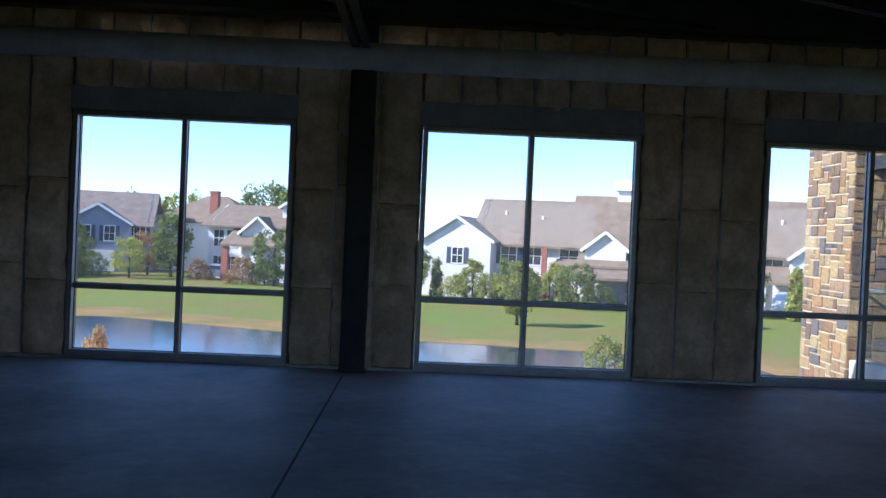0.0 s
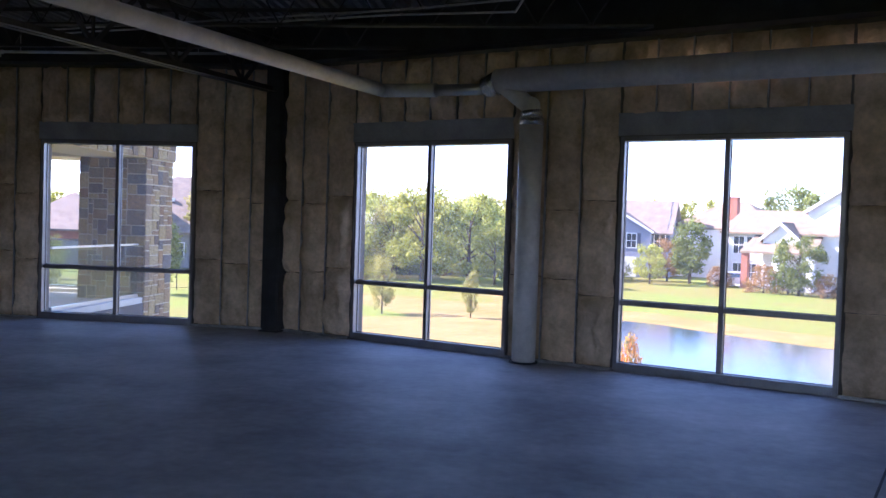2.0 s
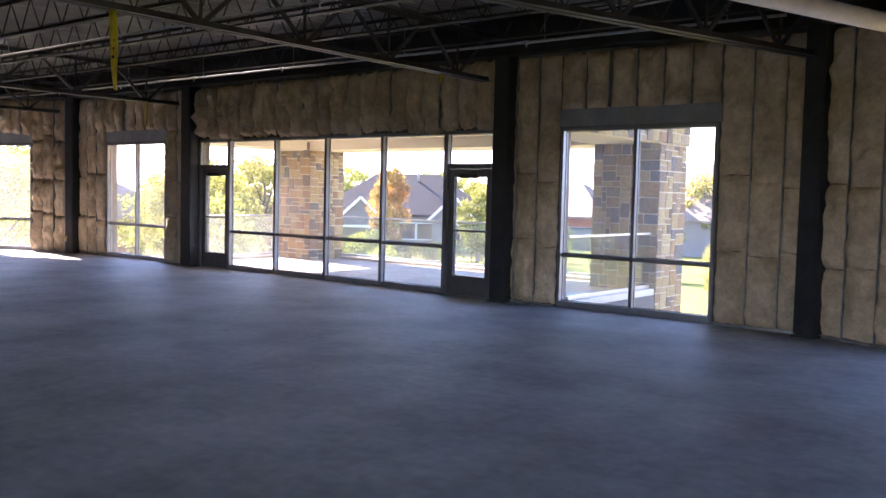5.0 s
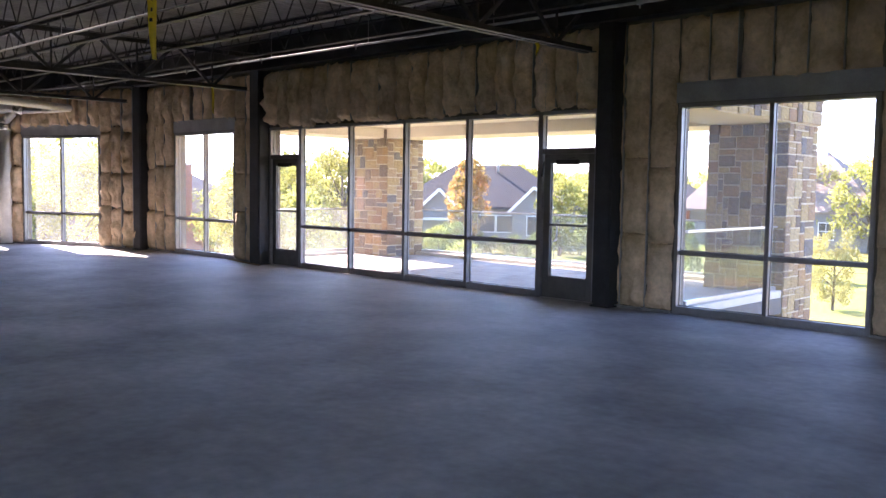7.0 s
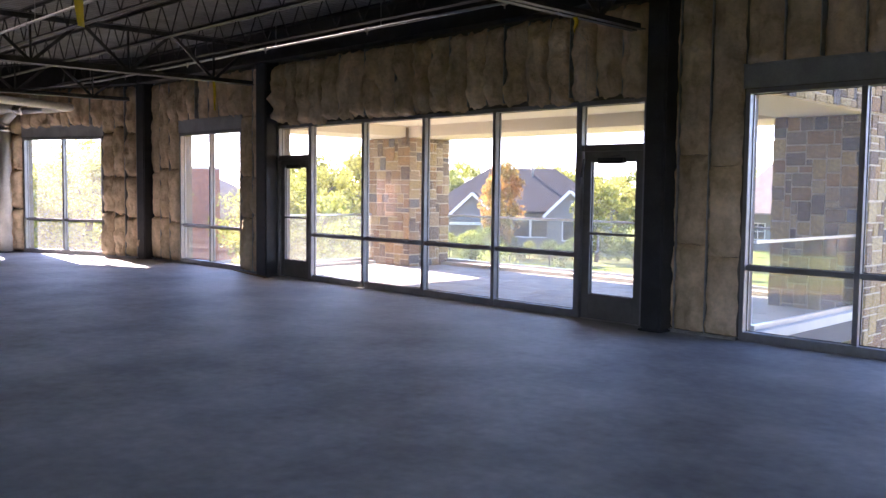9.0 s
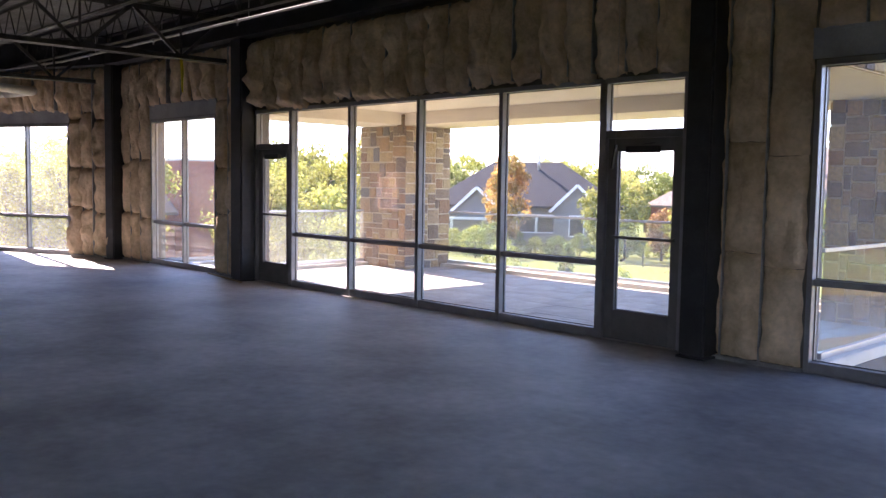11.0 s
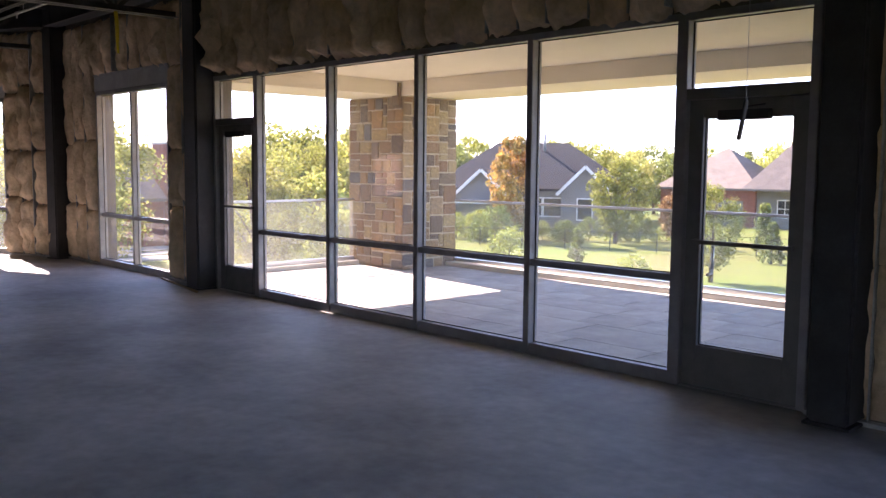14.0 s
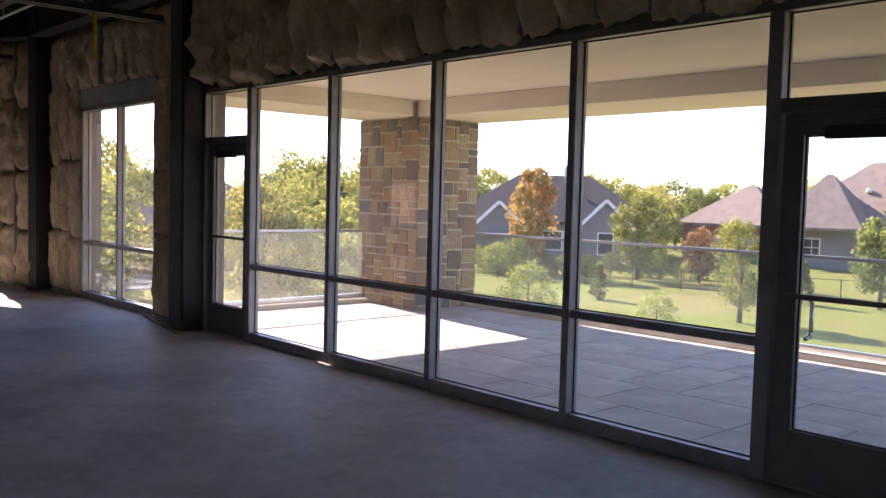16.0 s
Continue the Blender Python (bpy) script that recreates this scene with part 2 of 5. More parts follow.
bm = bmesh.new()
def north_of(x):
    """The outer edge of the roof above that x."""
    return YW + 0.24 - max(0.0, abs(x - XC) - HALF) * math.tan(radians(BEND))


x, z0, z1 = west_end.x - 0.1, 4.43, 4.50
prev = None
while x < east_end.x + 0.1:
    for dx, z in ((0, z0), (0.055, z0), (0.065, z1), (0.14, z1), (0.15, z0)):
        pair = (bm.verts.new((x + dx, SOUTH - 0.15, z)), bm.verts.new((x + dx, north_of(x + dx), z)))
        if prev and (pair[0].co - prev[0].co).length > 1e-4:
            bm.faces.new((prev[0], prev[1], pair[1], pair[0]))
        prev = pair
    x += 0.15
edge = [(west_end.x - 0.1, SOUTH - 0.15), (east_end.x + 0.1, SOUTH - 0.15), (east_end.x + 0.1, north_of(east_end.x + 0.1)), (XC + HALF, YW + 0.24), (XC - HALF, YW + 0.24), (west_end.x - 0.1, north_of(west_end.x - 0.1))]
prism(bm, edge, 4.51, 4.7)
solid("ceiling", bm, DECKING, "corrugated steel roof decking in deep shade", "ceiling", "structure")


# ---- insulated walls ----
def batt(u0, u1, z0, z1, depth, rng):
    """A soft, uneven pillow of insulation that fills a stud bay."""
    bm = bmesh.new()
    nu, nz = 12, max(8, int((z1 - z0) / 0.055))
    off = rng.random() * 50
    grid = []
    for j in range(nz + 1):
        b = j / nz
        row = []
        for i in range(nu + 1):
            a = i / nu
            swell = (max(0.0, math.sin(math.pi * a)) ** 0.42) * (max(0.0, math.sin(math.pi * b)) ** 0.16)
            p = Vector((u0 + (u1 - u0) * a, z0 + (z1 - z0) * b, off))
            lump = depth * (0.62 * noise.noise(p * 4.4) + 0.42 * noise.noise(Vector((p.x * 15, p.y * 3.2, off))) + 0.32 * noise.noise(p * 9.5) + 0.15 * noise.noise(p * 26.0))
            edge = 0.034 * noise.noise(Vector(((p.y) * 7, off, a * 2)))
            row.append(bm.verts.new((p.x + edge * (1 if 0 < i < nu else 0.6), -0.05 - swell * (depth + lump), p.y + ((0.06 if depth > 0.13 else 0.012) * noise.noise(Vector((a * 4, off, 3))) if j in (0, nz) else 0))))
        grid.append(row)
    for j in range(nz):
        for i in range(nu):
            f = bm.faces.new((grid[j][i], grid[j][i + 1], grid[j + 1][i + 1], grid[j + 1][i]))
            f.smooth = True
    return bm


def bays(wall, u0, u1, z0, z1, seams, rng, depth=0.095, ragged=0.0, step=0.40):
    """Stud bays between u0 and u1, filled with batts that meet at seams."""
    n = max(1, round((u1 - u0) / step))
    w = (u1 - u0) / n
    for k in range(n):
        a, b = u0 + k * w, u0 + (k + 1) * w
        if k:
            bm = bmesh.new()
            proud = 0.155 if rng.random() < 0.18 else 0.085
            box(bm, a - 0.006, a + 0.006, -proud, -0.045, z0, z1)
            part("stud", bm, STUD, wall)
        levels = [z0] + [s + rng.uniform(-0.10, 0.10) for s in seams] + [z1]
        for lo, hi in zip(levels, levels[1:]):
            bottom = lo - (ragged * rng.random() if lo == z0 else 0)
            part("insulation_batt", batt(a + 0.007, b - 0.007, bottom + 0.002, hi - 0.002, depth * rng.uniform(0.75, 1.25), rng), BATT, wall)


def wall(name, m, u0, u1, openings, seed, label, loose=1.0):
    """A thick wall with openings through it, insulated on the inside. openings: u0, u1, top, whether a header panel closes over it."""
    rng = random.Random(seed)
    bm = bmesh.new()
    at = u0
    for a, b, top, panel in openings:
        box(bm, at, a, -0.045, 0.22, -0.3, 4.45)
        box(bm, a, b, -0.045, 0.22, top, 4.45)
        box(bm, a, b, -0.045, 0.22, -0.3, 0.0)
        at = b
    box(bm, at, u1, -0.045, 0.22, -0.3, 4.45)
    ob = solid(name, bm, SHEATH, label, "wall", "structure", m=m)
    at = u0
    for a, b, top, panel in openings + [(u1, u1, 0, False)]:
        if a - at > 0.2:
            bays(ob, at + 0.02, a - 0.02, 0.03, WALL_TOP, (0.95, 1.95) if rng.random() < 0.5 else (1.0, 1.9, 2.9), rng, 0.095 * loose, 0.0, 0.40 if loose == 1 else 0.34)
            bm = bmesh.new()
            box(bm, at + 0.01, a - 0.01, -0.115, -0.047, 0.0, 0.028)
            part("floor_track", bm, STUD, ob)
        if b > a:
            low = top
            if panel:
                bm = bmesh.new()
                box(bm, a - 0.03, b + 0.03, -0.075, -0.047, HEAD_TOP + 0.005, PANEL_TOP)
                box(bm, a - 0.03, b + 0.03, -0.09, -0.047, PANEL_TOP - 0.012, PANEL_TOP + 0.012)
                part("header_panel", bm, HEADER, ob, "grey sheet panel over the window head")
                low = PANEL_TOP + 0.015
                bays(ob, a, b, low, WALL_TOP, (), rng, 0.11 * loose, 0.05 * loose, 0.40 if loose == 1 else 0.29)
            else:
                bays(ob, a, b, low + 0.05, WALL_TOP, (), rng, 0.19, 0.09, 0.37)
        at = b
    return ob


east_open = [(s, s + WIN, HEAD_TOP, True) for s in wing_windows]
west_open = [(-s - WIN, -s, HEAD_TOP, True) for s in wing_windows[::-1]]
SIDE = 5.15  # from the middle of the front to its side windows
centre_open = [(-SIDE - WIN - 0.03, -SIDE, HEAD_TOP, True), (-3.93, 3.93, 2.75, False), (SIDE, SIDE + WIN + 0.03, HEAD_TOP, True)]
wall("wall_north", CENTRE, -HALF, HALF, centre_open, 3, "stud wall with brown fibreglass insulation left bare")
wall("wall_north_east", EAST, 0.0, WING, east_open, 4, "stud wall with brown fibreglass insulation left bare")
wall("wall_north_west", WEST, -WING, 0.0, west_open, 5, "stud wall with loose, torn fibreglass insulation left bare", 1.8)
for name, a, b in (("wall_east", (east_end.x, SOUTH), (east_end.x, east_end.y)), ("wall_west", (west_end.x, SOUTH), (west_end.x, west_end.y))):
    bm = bmesh.new()
    box(bm, min(a[0], b[0]) - 0.15, max(a[0], b[0]) + 0.15, min(a[1], b[1]) - 0.15, max(a[1], b[1]) + 0.15, -0.3, 4.45)
    solid(name, bm, PLASTER, "plain unfinished wall", "wall", "structure")
BACK = pose(XC, SOUTH, 0, 0, 0, 180)
# first three openings are unseen, added so skylight fills the room from behind
back_open = [(-21.5, -17.0, 0.0, HEAD_TOP), (-15.5, -11.0, 0.0, HEAD_TOP), (-9.5, -5.0, 0.0, HEAD_TOP), (22.92, 25.81, 0.28, 2.16)]
bm = bmesh.new()
at = -(east_end.x - XC)
for a, b, low, top in back_open:
    box(bm, at, a, 0.0, 0.2, -0.3, 4.45)
    box(bm, a, b, 0.0, 0.2, top, 4.45)
    box(bm, a, b, 0.0, 0.2, -0.3, low)
    at = b
box(bm, at, XC - west_end.x, 0.0, 0.2, -0.3, 4.45)
solid("wall_south", bm, PLASTER, "plain unfinished wall with a back entrance and added openings for fill light", "wall", "structure", m=BACK)


# ---- windows and storefront ----
def frame_bar(parent, name, u0, u1, z0, z1, deep=0.055, material=None):
    bm = bmesh.new()
    box(bm, u0, u1, -deep, 0.055, z0, z1)
    return part(name, bm, material or ALU, parent, bevel=0.004)


def pane(parent, u0, u1, z0, z1):
    bm = bmesh.new()
    vs = [bm.verts.new(p) for p in ((u0, 0.02, z0), (u1, 0.02, z0), (u1, 0.02, z1), (u0, 0.02, z1))]
    bm.faces.new(vs)
    ob = part("pane", bm, PANE, parent)
    ob.visible_shadow = False
    g = 0.008
    bm = bmesh.new()
    for a, b, c, d in ((u0, u1, z0, z0 + g), (u0, u1, z1 - g, z1), (u0, u0 + g, z0 + g, z1 - g), (u1 - g, u1, z0 + g, z1 - g)):
        box(bm, a, b, 0.008, 0.016, c, d)
    part("gasket", bm, GASKET, parent)


def window(name, m, u0, u1):
    w = thing(name, m, "four-pane aluminium window down to the floor", "window", "", "structure")
    j = 0.05
    frame_bar(w, "jamb", u0, u0 + j, 0.0, HEAD_TOP - 0.004, 0.075)
    frame_bar(w, "jamb", u1 - j, u1, 0.0, HEAD_TOP - 0.004, 0.075)
    frame_bar(w, "window_sill", u0 + j, u1 - j, 0.0, GLASS_LO, 0.075)
    frame_bar(w, "head", u0 + j, u1 - j, GLASS_HI, HEAD_TOP - 0.004, 0.075)
    c = (u0 + u1) / 2
    frame_bar(w, "mullion", c - 0.028, c + 0.028, GLASS_LO, GLASS_HI)
    for a, b in ((u0 + j, c - 0.028), (c + 0.028, u1 - j)):
        frame_bar(w, "rail", a, b, RAIL_Z - 0.028, RAIL_Z + 0.028, 0.05)
        pane(w, a, b, GLASS_LO, RAIL_Z - 0.028)
        pane(w, a, b, RAIL_Z + 0.028, GLASS_HI)


n = 0
for m, openings in ((WEST, west_open), (CENTRE, [centre_open[0], centre_open[2]]), (EAST, east_open)):
    for a, b, _, _ in openings:
        n += 1
        window(f"window_{n}", m, a + 0.003, b - 0.003)
# added fill-light openings get ordinary windows; the low one is the mirrored entrance
for a, b, low, _ in back_open:
    n += 1
    if low:
        w = thing(f"window_{n}", BACK @ pose(0, 0.1, 0), "glazed back entrance in an aluminium frame", "window", "", "structure")
        for u in (a + 0.03, a + 2.3, b - 0.03):
            frame_bar(w, "jamb", u - 0.028, u + 0.028, 0.282, 2.158)
        frame_bar(w, "rail", a + 0.06, a + 2.27, 0.72, 0.75)
        pane(w, a + 0.06, a + 2.27, 0.282, 2.158)
        pane(w, a + 2.33, b - 0.06, 0.282, 2.158)
    else:
        window(f"window_{n}", BACK @ pose(0, 0.1, 0), a + 0.003, b - 0.003)

shop = thing("window_30", CENTRE, "wide aluminium storefront with four tall bays between two doors", "storefront window", "", "structure")
frame_bar(shop, "head", -3.925, 3.925, GLASS_HI, 2.746, 0.065)
for u in (-2.91, -1.447, 0.0, 1.447, 2.91):
    w = 0.045 if abs(u) > 2 else 0.032
    frame_bar(shop, "mullion", u - w, u + w, 0.0, GLASS_HI, 0.065)
for a, b in ((-2.865, -1.479), (-1.415, -0.032), (0.032, 1.415), (1.479, 2.865)):
    frame_bar(shop, "window_sill", a, b, 0.0, GLASS_LO)
    frame_bar(shop, "rail", a, b, RAIL_Z - 0.028, RAIL_Z + 0.028)
    pane(shop, a, b, GLASS_LO, RAIL_Z - 0.028)
    pane(shop, a, b, RAIL_Z + 0.028, GLASS_HI)
for s in (-1, 1):
    a, b = sorted((s * 2.955, s * 3.865))
    o = sorted((s * 3.865, s * 3.925))
    frame_bar(shop, "jamb", o[0], o[1], 0.0, GLASS_HI, 0.065)
    frame_bar(shop, "transom_bar", a, b, 2.121, 2.20, 0.065, DOORALU)
    pane(shop, a, b, 2.20, GLASS_HI)


def door(name, s):
    """A narrow-stile glass door with push bar, outside pull and closer; s: which side of the storefront it closes."""
    a, b = sorted((s * 2.963, s * 3.857))
    d = thing(name, CENTRE, "closed glass door in a dark aluminium frame with a push bar", "door", "", "structure")
    g0, g1 = a + 0.115, b - 0.115
    for u0, u1, z0, z1, nm in ((a, g0, 0.008, 2.118, "stile"), (g1, b, 0.008, 2.118, "stile"), (g0, g1, 0.008, 0.32, "bottom_rail"), (g0, g1, 1.99, 2.118, "top_rail")):
        frame_bar(d, nm, u0, u1, z0, z1, 0.022, DOORALU)
    pane(d, g0, g1, 0.32, 1.99)
    bm = bmesh.new()
    box(bm, g0 - 0.05, g1 + 0.05, -0.062, -0.040, 1.075, 1.105)
    for u in (g0 - 0.05, g1 + 0.01):
        box(bm, u, u + 0.04, -0.042, -0.020, 1.07, 1.11)
    part("push_bar", bm, DOORALU, d, bevel=0.003)
    bm = bmesh.new()
    u = g0 + 0.03 if s > 0 else g1 - 0.03
    pts = [(u, 0.05, 1.08), (u, 0.11, 1.07), (u, 0.12, 1.04), (u, 0.12, 0.88), (u, 0.11, 0.85), (u, 0.05, 0.84)]
    for p, q in zip(pts, pts[1:]):
        tube(bm, p, q, 0.013, sides=8)
    part("door_handle", bm, STAINLESS, d, "outside pull handle")
    bm = bmesh.new()
    box(bm, s * 3.41 - 0.19, s * 3.41 + 0.19, -0.085, -0.024, 1.965, 2.035)
    bar(bm, (s * 3.41, -0.07, 2.05), (s * 3.41 + 0.2, -0.16, 2.06), 0.02, 0.008)
    part("door_closer", bm, STEEL, d, bevel=0.006)
    bm = bmesh.new()
    box(bm, a, b, -0.06, 0.055, 0.0015, 0.008)
    part("threshold", bm, STAINLESS, d)


door("door_1", -1)
door("door_2", 1)

# ---- steel frame ----
def steel_column(m, label="dark primed steel column beside the wall"):
    c = thing("steel_column", m, label, "column", "steel columns along the wall")
    bm = bmesh.new()
    box(bm, -0.135, 0.135, -0.15, 0.15, 0.022, 4.3)
    part("shaft", bm, STEEL, c, bevel=0.02)
    bm = bmesh.new()
    box(bm, -0.15, 0.15, -0.165, 0.165, 0.0, 0.022)
    part("base_plate", bm, STEEL, c, bevel=0.003)
    return c


first = steel_column(CENTRE @ pose(4.18, -0.17, 0))
spots = [CENTRE @ pose(-4.08, -0.17, 0) @ Matrix.Diagonal((1.25, 1, 1, 1)), CENTRE @ pose(HALF, -0.20, 0, 0, 0, -BEND / 2), CENTRE @ pose(-HALF, -0.20, 0, 0, 0, BEND / 2)]
spots += [EAST @ pose(8.45, -0.17, 0), EAST @ pose(16.2, -0.17, 0), WEST @ pose(-8.45, -0.17, 0), WEST @ pose(-16.2, -0.17, 0)]
for m in spots:
    copy_thing(first, m)

for m, u0, u1 in ((CENTRE, -HALF + 0.1, HALF - 0.1), (EAST, 0.15, WING - 0.2), (WEST, -WING + 0.2, -0.15)):
    bm = bmesh.new()
    box(bm, u0, u1, -0.42, -0.18, 3.86, 3.885)
    box(bm, u0, u1, -0.31, -0.29, 3.885, 4.4)
    box(bm, u0, u1, -0.42, -0.18, 4.4, 4.425)
    solid("edge_beam", bm, STEEL, "dark steel beam along the top of the wall", "beam", "", "edge beams", m)


def girder(a, b, low=3.45, high=4.2, panels=14):
    """An open-web girder from a to b: two angles for each chord and crossed web members."""
    a, b = Vector((*a, 0)), Vector((*b, 0))
    along = b - a
    L = along.length
    g = thing("joist_girder", Matrix.Translation(a) @ pose(0, 0, 0, 0, 0, math.degrees(math.atan2(along.y, along.x))), "dark open-web steel girder under the roof", "girder", "roof girders")
    for nm, z, s in (("bottom_chord", low, 1), ("top_chord", high, -1)):
        for y in (-0.02, 0.02):
            bm = bmesh.new()
            angle_bar(bm, 0 if s > 0 else -0.25, L, y, z, 0.078, s, 0.010)
            part(nm, bm, JOIST, g)
    step = L / panels
    for k in range(panels):
        for p, q in (((k * step, 0, high - 0.03), ((k + 0.5) * step, 0, low + 0.03)), (((k + 0.5) * step, 0, low + 0.03), ((k + 1) * step, 0, high - 0.03))):
            bm = bmesh.new()
            bar(bm, p, q, 0.032, 0.05)
            part("web_member", bm, JOIST, g)
        bm = bmesh.new()
        bar(bm, ((k + 0.5) * step, 0, low + 0.04), ((k + 0.5) * step, 0, high - 0.04), 0.026, 0.03)
        part("web_member", bm, JOIST, g)


girder((-9.36, 12.3), (-9.7, -8.8))
girder((-17.5, 12.3), (-18.3, -8.8))
girder((-22.1, 12.1), (-24.6, -8.8))
girder((-4.47, 12.25), (-10.0, -5.0))
girder((3.0, 8.75), (-3.6, -6.0))


def bar_joist(m, L, low=3.9, high=4.425):
    """A light roof joist: paired chords and a bent-rod web."""
    j = thing("bar_joist", m, "open-web steel roof joist under the decking", "joist", "roof joists")
    for nm, z, s in (("bottom_chord", low, 1), ("top_chord", high, -1)):
        for y in (-0.01, 0.01):
            bm = bmesh.new()
            angle_bar(bm, 0, L, y, z, 0.038, s, 0.006)
            part(nm, bm, JOIST, j)
    bm = bmesh.new()
    n = int(L / 0.3)
    bent_rod(bm, [(k * 0.3, 0, high - 0.02 if k % 2 == 0 else low + 0.02) for k in range(n)], 0.011)
    part("web", bm, JOIST, j)
    return j


y = 11.45
while y > -8.0:
    reach = (YW - y) / math.tan(radians(BEND)) - 0.9
    x0, x1 = max(west_end.x + 0.3, XC - HALF - reach), min(east_end.x - 0.3, XC + HALF + reach)
    bar_joist(pose(x0, y, 0), x1 - x0)
    y -= 1.33

# sprinkler main and branch pipes
def run(name, pts, r, material, label, category, fittings=0.0, sides=14, group=""):
    """A pipe along pts, with rounded elbows and, where asked, couplings at even steps."""
    bm = bmesh.new()
    pts = [Vector(p) for p in pts]
    for a, b in zip(pts, pts[1:]):
        tube(bm, a, b, r, sides=sides)
    for p in pts[1:-1]:
        bmesh.ops.create_icosphere(bm, subdivisions=2, radius=r * 1.03, matrix=Matrix.Translation(p))
    for f in bm.faces:
        f.smooth = len(f.verts) < 5
    if not fittings:
        return solid(name, bm, material, label, category, group=group)
    top = thing(name, Matrix(), label, category, group)
    part("pipe_run", bm, material, top)
    for a, b in zip(pts, pts[1:]):
        k = fittings
        while k < (b - a).length:
            d = (b - a).normalized()
            bm = bmesh.new()
            tube(bm, a + d * (k - 0.04), a + d * (k + 0.04), r * 1.5, sides=10)
            tube(bm, a + d * k, a + d * k + Vector((0, 0, -0.07)), r * 0.6, sides=6)
            part("coupling", bm, GALV, top)
            bm = bmesh.new()
            tube(bm, a + d * (k + 0.3) + Vector((0, 0, r)), a + d * (k + 0.3) + Vector((0, 0, 4.46 - a.z)), 0.006, sides=5)
            part("hanger", bm, GALV, top)
            k += 2.6
    return top


run("sprinkler_pipe", [(-27.0, 11.0, 3.86), (-22.5, 11.62, 3.86), (-4.6, 11.62, 3.86)], 0.019, GALV, "galvanised sprinkler pipe hung below the roof", "pipe", 1.3)
run("sprinkler_pipe", [(-26.0, 8.1, 3.84), (-3.0, 8.1, 3.84)], 0.017, GALV, "galvanised sprinkler branch pipe below the roof", "pipe", 1.7)
run("conduit", [(-7.2, 11.3, 4.05), (-2.2, 9.95, 4.0), (-0.9, 9.6, 3.95), (-0.75, 9.3, 4.1), (-1.0, 8.9, 4.4)], 0.012, GALV, "thin bent electrical conduit under the roof", "conduit", sides=8)
run("conduit", [(-7.2, 11.2, 4.08), (-2.2, 9.85, 4.03), (5.5, 7.0, 4.0)], 0.012, GALV, "thin electrical conduit under the roof", "conduit", sides=8)


# ---- roof drains: jacketed pipes along each wing ----
def drain(m, s):
    """A drain pipe down the wall with a run along the wing and a branch into the room; s: 1 for the east wing, -1 for the west."""
    d = thing("roof_drain_pipe", m, "pale jacketed roof drain pipe with a taped junction", "drain pipe", "roof drains")
    u = 4.20 * s
    v, z = -0.27, 3.43
    bm = bmesh.new()
    tube(bm, (u, v, 0.02), (u, v, 2.96), 0.145, sides=24)
    part("downpipe", bm, PIPE, d)
    bm = bmesh.new()
    tube(bm, (u, v, 0.0), (u, v, 0.02), 0.175, sides=24)
    part("floor_collar", bm, STEEL, d)
    bm = bmesh.new()
    tube(bm, (u, v, 2.93), (u - 0.02 * s, v, 3.12), 0.118, 0.11, sides=20)
    tube(bm, (u - 0.02 * s, v, 3.10), (u - 0.36 * s, v - 0.02, 3.36), 0.105, sides=20)
    bmesh.ops.create_icosphere(bm, subdivisions=3, radius=0.118, matrix=Matrix.Translation((u - 0.02 * s, v, 3.11)))
    part("elbow", bm, PIPE, d, "pale fitting above the downpipe")
    bm = bmesh.new()
    tube(bm, (u, v, 2.88), (u, v, 2.965), 0.15, sides=24)
    tube(bm, (u, v, 2.965), (u - 0.01 * s, v, 3.05), 0.132, sides=24)
    part("tape_band", bm, TAPEFOIL, d, "crumpled foil tape round the joint")
    bm = bmesh.new()
    tube(bm, (u - 0.48 * s, v - 0.03, z), (WING * s, v - 0.03, z), 0.15, sides=24)
    part("wall_run", bm, PIPE, d)
    bm = bmesh.new()
    tube(bm, (u - 0.66 * s, v - 0.03, z - 0.05), (u - 0.46 * s, v - 0.03, z - 0.02), 0.11, 0.155, sides=20)
    bmesh.ops.create_icosphere(bm, subdivisions=3, radius=0.13, matrix=Matrix.Translation((u - 0.57 * s, v - 0.03, z - 0.06)))
    part("tape_band", bm, TAPEFOIL, d, "crumpled foil tape round the junction")
    bm = bmesh.new()
    tube(bm, (u - 0.54 * s, v - 0.03, z - 0.09), (u - 1.37 * s, v - 0.05, z - 0.07), 0.072, sides=18)
    part("bare_pipe", bm, STAINLESS, d, "bare length of pipe between jackets")
    bm = bmesh.new()
    a, b = Vector((u - 1.34 * s, v - 0.05, z - 0.07)), Vector((u - 2.14 * s, v - 0.10, z - 0.04))
    tube(bm, a, b, 0.088, sides=22)
    c = m.inverted() @ Vector((XC + s * (-4.55 - XC), 6.7, z))
    far = b + (c - b) * 2.1
    tube(bm, b, far, 0.088, sides=24)
    bmesh.ops.create_icosphere(bm, subdivisions=3, radius=0.088, matrix=Matrix.Translation(b))
    part("branch_run", bm, PIPE, d)


drain(EAST, 1)
drain(WEST, -1)

